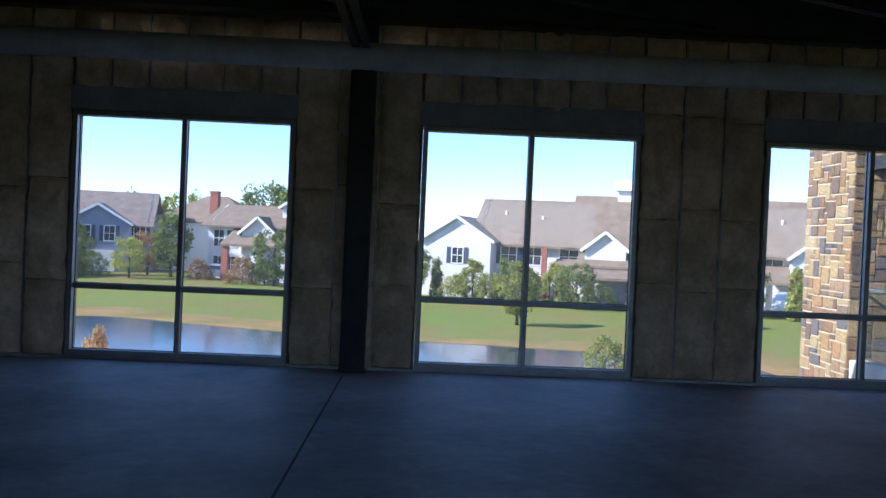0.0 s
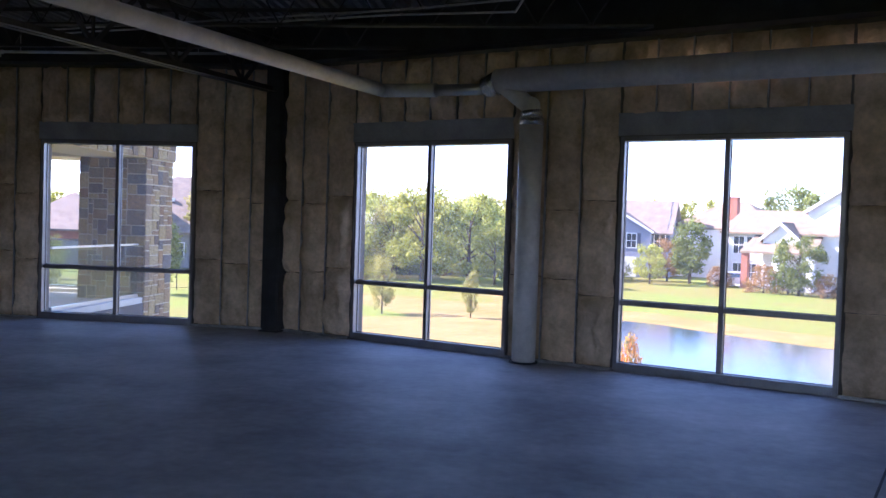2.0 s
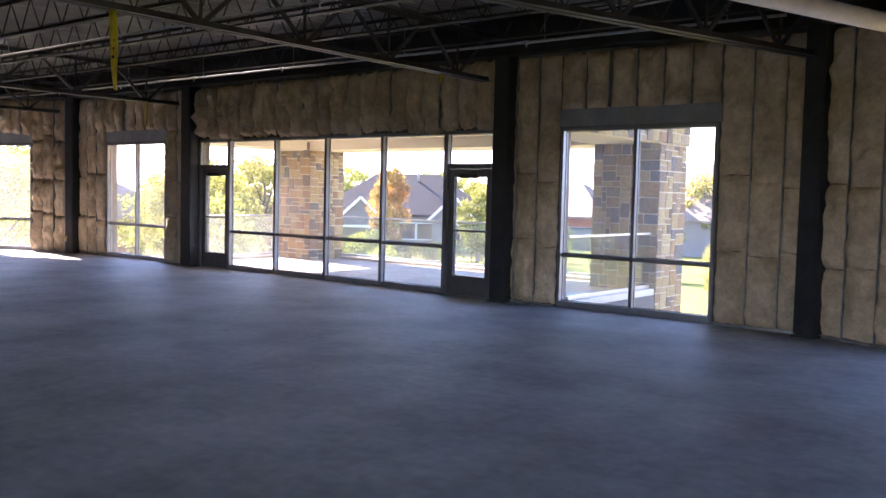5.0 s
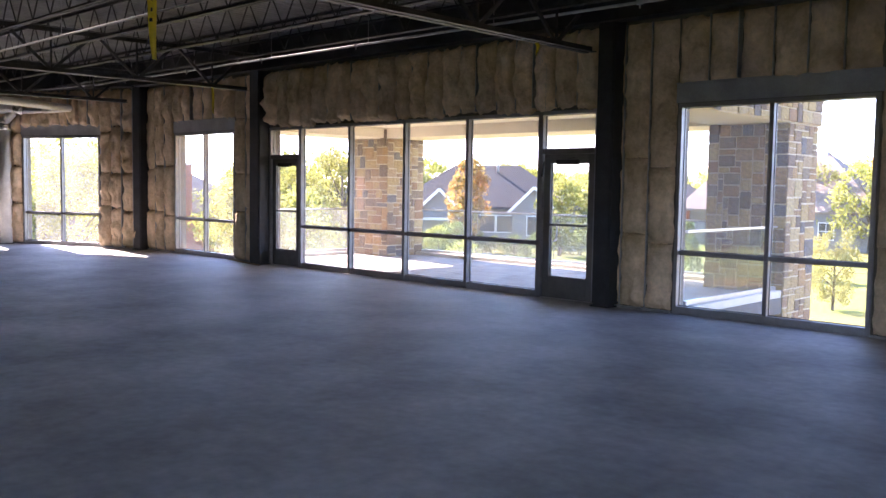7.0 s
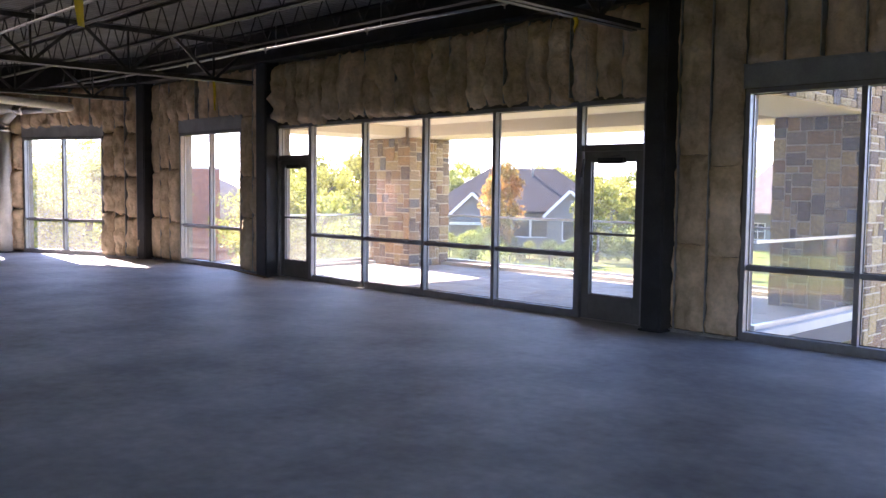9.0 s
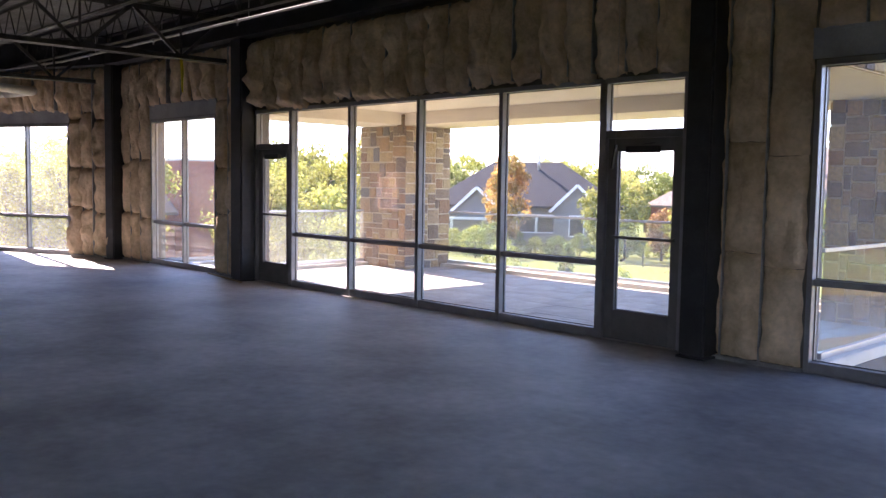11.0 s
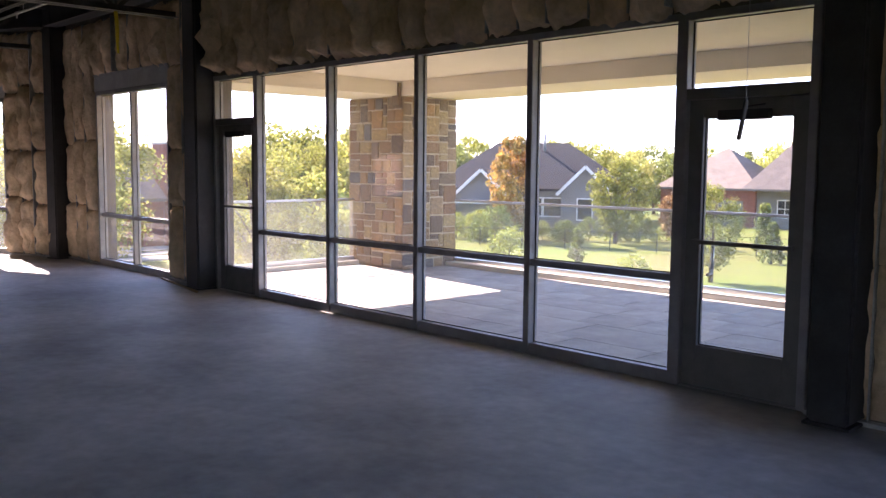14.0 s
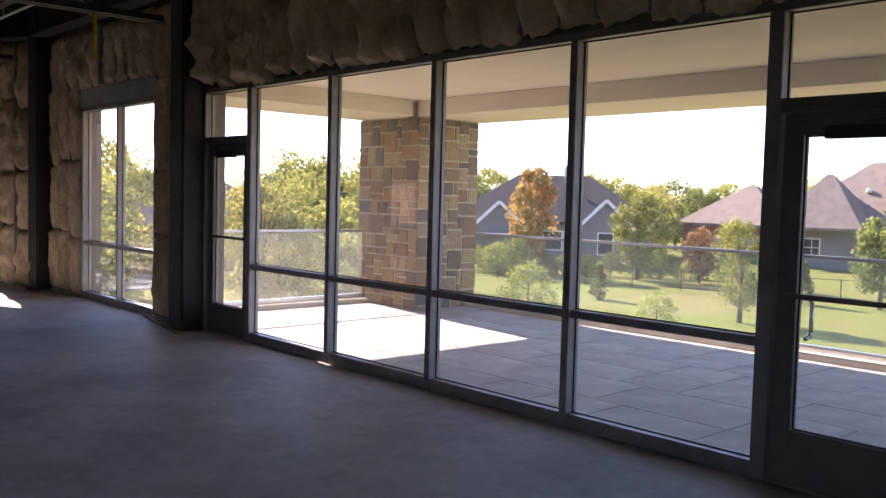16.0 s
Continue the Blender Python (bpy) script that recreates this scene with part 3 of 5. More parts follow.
# ---- things hanging in the room ----
def ribbon(name, top, length, width, sway, material, label, category):
    bm = bmesh.new()
    n = 14
    prev = None
    for k in range(n + 1):
        t = k / n
        twist = 0.5 + 1.6 * t
        c = Vector((0.02 * math.sin(5 * t), sway * t * t, -length * t))
        h = Vector((math.cos(twist), math.sin(twist), 0)) * width / 2 * (1 - 0.25 * t)
        pair = (bm.verts.new(c - h), bm.verts.new(c + h))
        if prev:
            bm.faces.new((prev[0], prev[1], pair[1], pair[0])).smooth = True
        prev = pair
    ob = solid(name, bm, material, label, category, m=Matrix.Translation(top))
    mod = ob.modifiers.new("thick", "SOLIDIFY")
    mod.thickness = 0.003
    return ob


tape = ribbon("caution_tape", (-9.47, 5.98, 3.46), 0.80, 0.085, 0.05, YELLOW, "yellow caution tape with black print hanging from a girder", "tape")
bm = bmesh.new()
for k in range(5):
    box(bm, -0.022, 0.022, -0.006, -0.003, -0.12 - k * 0.085 - 0.03, -0.12 - k * 0.085, pose(0, 0, 0, 0, 0, 40))
part("print", bm, BLACK, tape, "black printed bars")
ribbon("caution_tape", (-17.53, 11.55, 3.455), 0.50, 0.05, 0.03, YELLOW, "short strip of yellow tape hanging from a girder", "tape")
ribbon("caution_tape", (-9.42, 11.2, 3.45), 0.16, 0.05, 0.02, YELLOW, "scrap of yellow tape knotted to a girder", "tape")
cord = thing("hanging_cord", Matrix.Translation((-9.0, 10.86, 0)), "thin wire with a dark strip tied to its end", "cord")
bm = bmesh.new()
tube(bm, (-0.385, 0, 3.458), (-0.36, 0, 3.40), 0.0016, sides=5)
tube(bm, (-0.37, 0, 3.45), (0, 0, 3.1), 0.0016, sides=5)
tube(bm, (0, 0, 3.1), (0, 0, 1.95), 0.0016, sides=5)
part("wire", bm, GALV, cord)
bm = bmesh.new()
bar(bm, (0.003, 0, 1.945), (-0.03, 0.0, 1.76), 0.03, 0.012)
part("strip", bm, STEEL, cord, bevel=0.003)
bm = bmesh.new()
bar(bm, (-18.66, 12.62, 0.012), (-17.1, 12.33, 0.012), 0.035, 0.02)
solid("wood_strip", bm, mat("pale_wood", (0.42, 0.30, 0.16), 0.7, vary=0.3, scale=8), "pale wood strip lying on the slab by a column", "wood strip", bevel=0.002)

# ---- balcony outside the storefront ----
BX, BY0, BY1 = 5.02, YW + 0.22, 17.00
bm = bmesh.new()
box(bm, XC - BX - 0.24, XC + BX + 0.24, BY0, 17.08, -0.30, -0.045)
box(bm, XC - 4.8, XC + 4.8, 17.08, BY1 + 0.30, -0.30, -0.045)
deck = solid("pavement", bm, PAVEJOINT, "balcony deck paved with grey stone slabs", "balcony deck", "structure")
for a, b, c, d in ((XC - 4.8, XC + 4.8, BY1 - 0.12, BY1 + 0.30), (XC - BX - 0.24, XC - BX + 0.04, BY0 + 0.004, 15.94), (XC + BX - 0.04, XC + BX + 0.24, BY0 + 0.004, 15.94)):
    bm = bmesh.new()
    box(bm, a, b, c, d, -0.044, 0.07)
    part("kerb", bm, CURB, deck, "pale stone kerb under the glass rail", bevel=0.01)


GROUND = -3.52


def stone_column(x0, x1, y0, y1, z0, z1, faces, seed, label, size=1.0):
    """A pier faced with squared stones of uneven size, set in pale mortar."""
    rng = random.Random(seed)
    c = thing("stone_column", Matrix.Translation(((x0 + x1) / 2, (y0 + y1) / 2, z0)), label, "column", "stone columns")
    hx, hy, h = (x1 - x0) / 2, (y1 - y0) / 2, z1 - z0
    t = 0.014
    bm = bmesh.new()
    box(bm, -hx + t, hx - t, -hy + t, hy - t, 0, h)
    part("core", bm, MORTAR, c)
    for face, low in faces:
        lay_stones(c, [(face, hx if face in "NS" else hy, hy if face in "NS" else hx)], h, t, rng, size, low)
    return c


TURNS = {"S": 0, "E": 90, "N": 180, "W": 270}
rough = []
for k in range(4):
    rng = random.Random(90 + k)
    bm = bmesh.new()
    vs = box(bm, -0.5, 0.5, -0.5, 0.5, -0.5, 0.5)
    for v in vs:
        v.co.x *= 1 - 0.05 * rng.random()
        v.co.z *= 1 - 0.07 * rng.random()
        v.co.y *= 1 - 0.3 * rng.random()
    bmesh.ops.bevel(bm, geom=bm.edges[:], offset=0.06, segments=1, affect="EDGES", clamp_overlap=True)
    rough.append(mesh_of("stone", bm, STONE))


def lay_stones(parent, faces, h, t, rng, size=1.0, start=0.0):
    """Random ashlar: squared stones of many sizes that interlock on a fine module."""
    for face, half, out in faces:
        turn = Matrix.Rotation(radians(TURNS[face]), 4, "Z")
        nu, nz = max(4, round(2 * half / (0.115 * size))), max(4, round((h - start) / (0.115 * size)))
        du, dz = 2 * half / nu, (h - start) / nz
        taken = [[False] * nu for _ in range(nz)]
        for j in range(nz):
            for i in range(nu):
                if taken[j][i]:
                    continue
                w, tall = rng.choice(((2, 1), (3, 1), (2, 2), (2, 2), (3, 2), (3, 2), (3, 3), (2, 3), (4, 2), (2, 1)))
                k = 0
                while k < w and i + k < nu and not taken[j][i + k]:
                    k += 1
                w, tall = k, min(tall, nz - j)
                if i + w == nu - 1 and not taken[j][nu - 1]:
                    w += 1
                if w == 1:
                    tall = min(tall, 2)
                for a in range(j, j + tall):
                    for b in range(i, i + w):
                        taken[a][b] = True
                ob = new("stone", rough[rng.randrange(4)])
                ob.parent = parent
                g = 0.017
                deep = t + 0.03 + 0.012 * rng.random()
                cx, cz = -half + (i + w / 2) * du, start + (j + tall / 2) * dz
                ob.matrix_basis = turn @ Matrix.Translation((cx, -out + deep / 2 - 0.012 * rng.random(), cz)) @ Matrix.Rotation(radians(rng.uniform(-1.2, 1.2)), 4, "Y") @ Matrix.Diagonal((w * du - g, deep, tall * dz - g, 1))


stone_column(XC - 5.28, XC - 3.92, 15.95, 17.12, GROUND, 2.70, (("S", -0.044 - GROUND), ("E", -0.044 - GROUND), ("W", 1.5)), 11, "balcony column faced with brown and grey ledge stone", 0.85)
stone_column(XC + 3.92, XC + 5.28, 15.95, 17.12, GROUND, 2.70, (("S", -0.044 - GROUND), ("E", 0.0), ("W", -0.044 - GROUND)), 12, "balcony column faced with brown and grey ledge stone", 0.85)

# balcony roof with a cream soffit and stone-faced ends
roof = thing("balcony_roof", Matrix.Translation((XC, BY0, 0)), "cream balcony ceiling with a dropped beam round its edge", "balcony roof", kind="structure")
deep = 17.26 - BY0
bm = bmesh.new()
box(bm, -5.26, 5.26, 0.004, deep, 2.93, 3.1)
part("soffit", bm, SOFFIT, roof)
for a, b, c, d in ((-5.25, 5.25, 15.95 - BY0 + 0.02, deep), (-5.25, -4.0, 0.004, 15.95 - BY0 + 0.016), (4.0, 5.25, 0.004, 15.95 - BY0 + 0.016)):
    bm = bmesh.new()
    box(bm, a, b, c, d, 2.705, 2.928)
    part("beam", bm, SOFFIT, roof, bevel=0.004)
for s in (-1, 1):
    bm = bmesh.new()
    box(bm, s * 4.05 - 0.08, s * 4.05 + 0.08, 15.95 - BY0 - 0.05, 15.95 - BY0 + 0.014, 2.55, 2.90)
    part("beam_end", bm, mat("stained_wood", (0.20, 0.13, 0.08), 0.7, vary=0.3, scale=6), roof, "brown block at the beam's end", bevel=0.006)
bm = bmesh.new()
box(bm, -5.30, 5.30, 0.004, deep + 0.04, 3.1, 6.2)
part("upper_wall", bm, MORTAR, roof, "stone-faced wall above the balcony")
for s, x in (("W", -1), ("E", 1)):
    side = thing("stone_facing", Matrix.Translation((XC + x * 5.27, (BY0 + 17.12) / 2, 2.71)), "stone facing on the end of the balcony roof", "stone facing", kind="structure")
    bm = bmesh.new()
    box(bm, -0.02, 0.02, -deep / 2 + 0.02, deep / 2, 0, 1.6)
    part("core", bm, MORTAR, side)
    lay_stones(side, [(s, deep / 2 - 0.02, 0.05)], 1.6, 0.035, random.Random(21), 0.9)

# glass rail
rail = thing("balcony_railing", pose(XC, 0, 0.07), "frameless glass railing with a pale metal handrail", "railing")
RY, RX, RZ = BY1 + 0.10, BX + 0.12, 1.0
for a, b in (((-RX, BY0 + 0.05), (-RX, 15.93)), ((-4.75, RY), (4.75, RY)), ((RX, 15.93), (RX, BY0 + 0.05))):
    a, b = Vector((*a, 0)), Vector((*b, 0))
    d, L = (b - a).normalized(), (b - a).length
    bm = bmesh.new()
    bar(bm, a + Vector((0, 0, RZ)), b + Vector((0, 0, RZ)), 0.05, 0.035)
    part("handrail", bm, STAINLESS, rail, bevel=0.008)
    n = max(2, round(L / 1.5))
    for k in range(n):
        p, q = a + d * (L * k / n + 0.005), a + d * (L * (k + 1) / n - 0.005)
        bm = bmesh.new()
        bm.faces.new([bm.verts.new(v) for v in (p + Vector((0, 0, 0.0)), q + Vector((0, 0, 0.05)), q + Vector((0, 0, RZ - 0.018)), p + Vector((0, 0, RZ - 0.018)))])
        ob = part("glass_panel", bm, RAILGLASS, rail)
        ob.visible_shadow = False
    bm = bmesh.new()
    bar(bm, a + Vector((0, 0, 0.03)), b + Vector((0, 0, 0.03)), 0.06, 0.06)
    part("base_shoe", bm, STAINLESS, rail, bevel=0.004)

# stone pier beyond the east wing
pm = EAST @ pose(15.97, 3.16, -3.5)
pier = thing("stone_column", pm, "tall sunlit stone pier outside the far windows", "column", "stone columns")
bm = bmesh.new()
box(bm, -0.746, 0.746, -0.746, 0.746, 0, 8.4)
part("core", bm, MORTAR, pier)
lay_stones(pier, [("W", 0.76, 0.76), ("S", 0.76, 0.76)], 8.3, 0.014, random.Random(31), 0.78, 2.6)
bm = bmesh.new()
box(bm, -0.55, 1.8, -1.9, -0.775, 6.22, 6.4)
part("canopy", bm, STEEL, pier, "dark metal canopy edge")

# the neighbouring balcony past the pier: deck edge, pale end kerb and glass rail
bm = bmesh.new()
box(bm, 15.5, 20.5, 0.24, 3.6, -0.45, -0.03)
solid("pavement", bm, PAVEJOINT, "shaded deck of the neighbouring balcony", "balcony deck", "structure", m=EAST)
bm = bmesh.new()
box(bm, 15.24, 15.496, 0.24, 2.36, -0.45, 0.04)
solid("trim", bm, CURB, "pale stone end kerb of the neighbouring balcony", "kerb", "structure", m=EAST, bevel=0.012)
rail2 = thing("balcony_railing", EAST @ pose(15.37, 0, 0.04), "glass end railing of the neighbouring balcony", "railing")
bm = bmesh.new()
bar(bm, (0, 0.3, 1.0), (0, 2.36, 1.0), 0.05, 0.035)
part("handrail", bm, STAINLESS, rail2, bevel=0.008)
bm = bmesh.new()
bm.faces.new([bm.verts.new(p) for p in ((0, 0.32, 0), (0, 2.34, 0), (0, 2.34, 0.98), (0, 0.32, 0.98))])
part("glass_panel", bm, RAILGLASS, rail2).visible_shadow = False

# ---- the land around ----
GZ = -3.5
GRASS = mat("lawn", (0.122, 0.163, 0.028), 0.95, vary=0.5, scale=0.16, fine=1.9, bump=0.3, second=(0.205, 0.17, 0.052), spec=0.1)
DRY = mat("dry_grass", (0.26, 0.165, 0.062), 0.95, vary=0.5, scale=0.35, fine=3, bump=0.4, second=(0.185, 0.16, 0.05), spec=0.1)
WATER = mat("pond_water", (0.012, 0.03, 0.055), 0.07, spec=0.5, bump=0.12, scale=2.5, fine=9)
ASPHALT = mat("asphalt", (0.11, 0.11, 0.11), 0.9, vary=0.2, scale=1.2)
ROOF_TAN = mat("tan_shingles", (0.23, 0.17, 0.115), 0.95, vary=0.25, scale=1.5, fine=9, bump=0.4)
ROOF_DARK = mat("slate_grey_shingles", (0.034, 0.032, 0.036), 0.95, vary=0.25, scale=1.5, fine=9, bump=0.4)
ROOF_BROWN = mat("brown_shingles", (0.23, 0.18, 0.145), 0.95, vary=0.25, scale=1.5, fine=9, bump=0.4)
SIDING_WHITE = mat("white_siding", (0.68, 0.665, 0.63), 0.8, vary=0.06, scale=1.0)
SIDING_GREY = mat("blue_grey_siding", (0.27, 0.28, 0.34), 0.8, vary=0.08, scale=1.0)
SIDING_TAUPE = mat("taupe_siding", (0.22, 0.21, 0.20), 0.8, vary=0.1, scale=1.0)
BRICK = mat("red_brick", (0.34, 0.12, 0.075), 0.9, vary=0.35, scale=4, fine=22, bump=0.4)
TRIM = mat("white_trim", (0.8, 0.79, 0.77), 0.7)
HOUSEGLASS = mat("dark_window_glass", (0.03, 0.035, 0.045), 0.08, spec=0.8)
SHUTTER = mat("blue_shutter", (0.05, 0.06, 0.09), 0.8)
BARK = mat("bark", (0.12, 0.085, 0.06), 0.95, vary=0.4, scale=8, bump=0.6)

bm = bmesh.new()
n = 40
prev = None
for x in np.linspace(-1, 1, n + 1):
    col = []
    for y in np.linspace(-1, 1, n + 1):
        px, py = math.copysign(abs(x) ** 3, x) * 1500, math.copysign(abs(y) ** 3, y) * 1500 + 40
        d = math.hypot(px + 5, py - 15)
        col.append(bm.verts.new((px, py, GZ - 0.02 + (0.0 if d < 150 else -1.0))))
    if prev:
        for k in range(n):
            bm.faces.new((prev[k], col[k], col[k + 1], prev[k + 1])).smooth = True
    prev = col
solid("ground", bm, GRASS, "mown lawn with yellowing patches", "lawn", "structure")

SHORE = [(-1.0, 47.0), (1.5, 50.5), (4.5, 50.0), (8.0, 45.8), (12.0, 41.8), (17.0, 38.0), (22.5, 34.6), (27.0, 30.5), (28.5, 26.5), (24.0, 21.0), (12.0, 20.0), (4.0, 26.0), (0.0, 36.0)]


def loop_smooth(pts, rounds=2):
    for _ in range(rounds):
        out = []
        for k in range(len(pts)):
            (ax, ay), (bx, by) = pts[k], pts[(k + 1) % len(pts)]
            out += [(0.75 * ax + 0.25 * bx, 0.75 * ay + 0.25 * by), (0.25 * ax + 0.75 * bx, 0.25 * ay + 0.75 * by)]
        pts = out
    return pts


shore = loop_smooth(SHORE)
bm = bmesh.new()
bm.faces.new([bm.verts.new((x, y, GZ + 0.05)) for x, y in shore][::-1])
solid("water", bm, WATER, "still blue pond that mirrors the sky", "pond", "structure")
cx, cy = 12.5, 34.0
bm = bmesh.new()
bands = ((0.985, 0.055), (1.0, 0.09), (1.18, 0.10), (1.55, 0.08), (1.95, -0.04))
rings = []
for grow, dz in bands:
    ring = []
    for k, (x, y) in enumerate(shore):
        wob = 1 + (grow - 1) * 0.35 * noise.noise(Vector((x * 0.25, y * 0.25, 2.0)))
        ring.append(bm.verts.new((cx + (x - cx) * grow * wob, cy + (y - cy) * grow * wob, GZ + dz)))
    rings.append(ring)
for a, b in zip(rings, rings[1:]):
    for k in range(len(shore)):
        bm.faces.new((a[k], a[(k + 1) % len(shore)], b[(k + 1) % len(shore)], b[k])).smooth = True
solid("pond_bank", bm, DRY, "dry brown grass on the pond's bank", "grass bank", "structure")
bm = bmesh.new()
bm.faces.new([bm.verts.new((x, y, GZ + 0.012)) for x, y in ((20, 84), (26, 77), (60, 48), (64, 52), (30, 83), (22, 90))][::-1])
solid("road", bm, ASPHALT, "asphalt lane in front of the white houses", "road", "structure")
# lit bands of a shadow-striped road, built as pale strips; grass gaps replace the shadows
PALE = mat("pale_concrete_road", (0.46, 0.44, 0.41), 0.9, vary=0.2, scale=0.6)
for x0, x1 in ((-52.9, -51.2), (-55.3, -53.9), (-58.4, -56.5)):
    bm = bmesh.new()
    box(bm, x0, x1, 15.0, 44.0, GZ - 0.1, GZ + 0.06)
    solid("pavement", bm, PALE, "sunlit bands of a pale road, laid as separate strips", "path", "structure", bevel=0.02)


# ---- houses ----
def gable_roof(bm, L, D, z, rise, over=0.5, thick=0.18, x0=0.0):
    """A ridge along x over a body L long and D deep."""
    a, d = L / 2 + over, D / 2 + over
    drop = rise * over / (D / 2)
    for s in (-1, 1):
        v = [bm.verts.new(p) for p in ((x0 - a, s * d, z - drop), (x0 + a, s * d, z - drop), (x0 + a, 0, z + rise), (x0 - a, 0, z + rise),
                                       (x0 - a, s * d, z - drop - thick), (x0 + a, s * d, z - drop - thick), (x0 + a, 0, z + rise - thick), (x0 - a, 0, z + rise - thick))]
        for f in ((0, 1, 2, 3), (4, 7, 6, 5), (0, 4, 5, 1), (0, 3, 7, 4), (1, 5, 6, 2)):
            bm.faces.new([v[k] for k in f])


def hip_roof(bm, L, D, z, rise, over=0.5):
    a, d = L / 2 + over, D / 2 + over
    r = max(0.2, (L - D) / 2)
    v = [bm.verts.new(p) for p in ((-a, -d, z), (a, -d, z), (a, d, z), (-a, d, z), (-r, 0, z + rise), (r, 0, z + rise))]
    w = [bm.verts.new((p.co.x, p.co.y, z - 0.2)) for p in v[:4]]
    for f in ((0, 1, 5, 4), (1, 2, 5), (2, 3, 4, 5), (3, 0, 4)):
        bm.faces.new([v[k] for k in f])
    for k in range(4):
        bm.faces.new((w[k], w[(k + 1) % 4], v[(k + 1) % 4], v[k]))
    bm.faces.new(w[::-1])


def body(bm, L, D, z, gable=0.0):
    """A house body; with gable, its end walls rise to the ridge."""
    box(bm, -L / 2, L / 2, -D / 2, D / 2, -0.3, z)
    if gable:
        for x in (-L / 2, L / 2 - 0.2):
            v = [bm.verts.new(p) for p in ((x, -D / 2, z), (x, D / 2, z), (x, 0, z + gable), (x + 0.2, -D / 2, z), (x + 0.2, D / 2, z), (x + 0.2, 0, z + gable))]
            for f in ((0, 1, 2), (3, 5, 4), (0, 2, 5, 3), (1, 4, 5, 2)):
                bm.faces.new([v[k] for k in f])


def house_window(h, x, y, z, w=1.0, tall=1.4, shutters=False, side="S", bars=True):
    m = {"S": pose(x, y, z), "E": pose(x, y, z, 0, 0, 90), "W": pose(x, y, z, 0, 0, -90)}[side]
    bm = bmesh.new()
    t = 0.09
    for a, b, c, d in ((-w / 2 - t, w / 2 + t, -t, 0), (-w / 2 - t, w / 2 + t, tall, tall + t), (-w / 2 - t, -w / 2, 0, tall), (w / 2, w / 2 + t, 0, tall)):
        box(bm, a, b, -0.06, 0.02, c, d, m)
    if bars:
        box(bm, -w / 2, w / 2, -0.045, 0.0, tall / 2 - 0.03, tall / 2 + 0.03, m)
        box(bm, -0.025, 0.025, -0.045, 0.0, 0, tall / 2 - 0.03, m)
        box(bm, -0.025, 0.025, -0.045, 0.0, tall / 2 + 0.03, tall, m)
    win = part("window", bm, TRIM, h)
    bm = bmesh.new()
    box(bm, -w / 2, w / 2, -0.025, 0.0, 0, tall, m)
    part("pane", bm, HOUSEGLASS, win)
    if shutters:
        for s in (-1, 1):
            bm = bmesh.new()
            c = s * (w / 2 + t + 0.22)
            box(bm, c - 0.19, c + 0.19, -0.05, 0.0, -0.05, tall + 0.05, m)
            part("shutter", bm, SHUTTER, win)


def chimney(h, x, y, z0, z1, w=0.9):
    bm = bmesh.new()
    box(bm, x - w / 2, x + w / 2, y - w / 2, y + w / 2, z0, z1)
    box(bm, x - w / 2 - 0.08, x + w / 2 + 0.08, y - w / 2 - 0.08, y + w / 2 + 0.08, z1, z1 + 0.15)
    part("chimney", bm, BRICK, h, "red brick chimney")


def front_gable(h, x, y, w, z, rise, depth, wall_mat, roof_mat, wall=True):
    """A gable that faces the front at (x, y), with white barge boards."""
    m = pose(x, y + depth / 2, 0, 0, 0, 90)
    if wall:
        bm = bmesh.new()
        body(bm, depth, w, z, rise)
        bm.transform(m)
        part("wall", bm, wall_mat, h)
    bm = bmesh.new()
    gable_roof(bm, depth, w, z, rise, 0.35)
    bm.transform(m)
    part("roof", bm, roof_mat, h)
    bm = bmesh.new()
    e = 0.35 * rise / (w / 2)
    for s in (-1, 1):
        bar(bm, (x + s * (w / 2 + 0.35), y - 0.37, z - e - 0.12), (x, y - 0.37, z + rise - 0.12), 0.05, 0.24)
    part("barge_board", bm, TRIM, h)


# long white apartment house with a front gable wing
h = thing("apartment_house", pose(50.9, 65.6, GZ, 0, 0, -40), "long white two-storey apartment house with a tan shingle roof", "house")
bm = bmesh.new()
body(bm, 44, 12.8, 5.0, 3.9)
bm.transform(pose(8.0, 0, 0))
part("wall", bm, SIDING_WHITE, h)
bm = bmesh.new()
gable_roof(bm, 8.4, 12.8, 5.0, 3.9, 0.6, 0.2, -9.8)
part("roof", bm, ROOF_TAN, h)
bm = bmesh.new()
gable_roof(bm, 36.2, 12.8, 5.0, 4.5, 0.6, 0.2, 12.8)
part("roof", bm, ROOF_TAN, h)
front_gable(h, -15.0, -9.1, 6.0, 5.1, 1.9, 8.0, SIDING_WHITE, ROOF_TAN)
front_gable(h, -2.4, -7.9, 3.4, 4.8, 1.35, 4.5, SIDING_WHITE, ROOF_TAN)
front_gable(h, 14.0, -7.9, 3.4, 4.8, 1.35, 4.5, SIDING_WHITE, ROOF_TAN)
for x0, x1, z, d in ((-4.6, 1.0, 3.2, 2.4), (-6.6, 4.0, 2.3, 4.6), (10.0, 17.5, 2.6, 3.0)):
    bm = bmesh.new()
    v = [bm.verts.new(p) for p in ((x0, -6.42, z + 1.3), (x1, -6.42, z + 1.3), (x1 + 0.3, -6.42 - d, z), (x0 - 0.3, -6.42 - d, z))]
    w = [bm.verts.new(p.co - Vector((0, 0, 0.2))) for p in v]
    bm.faces.new(v)
    bm.faces.new(w[::-1])
    for k in range(4):
        bm.faces.new((v[k], w[k], w[(k + 1) % 4], v[(k + 1) % 4]))
    part("porch_roof", bm, ROOF_TAN, h)
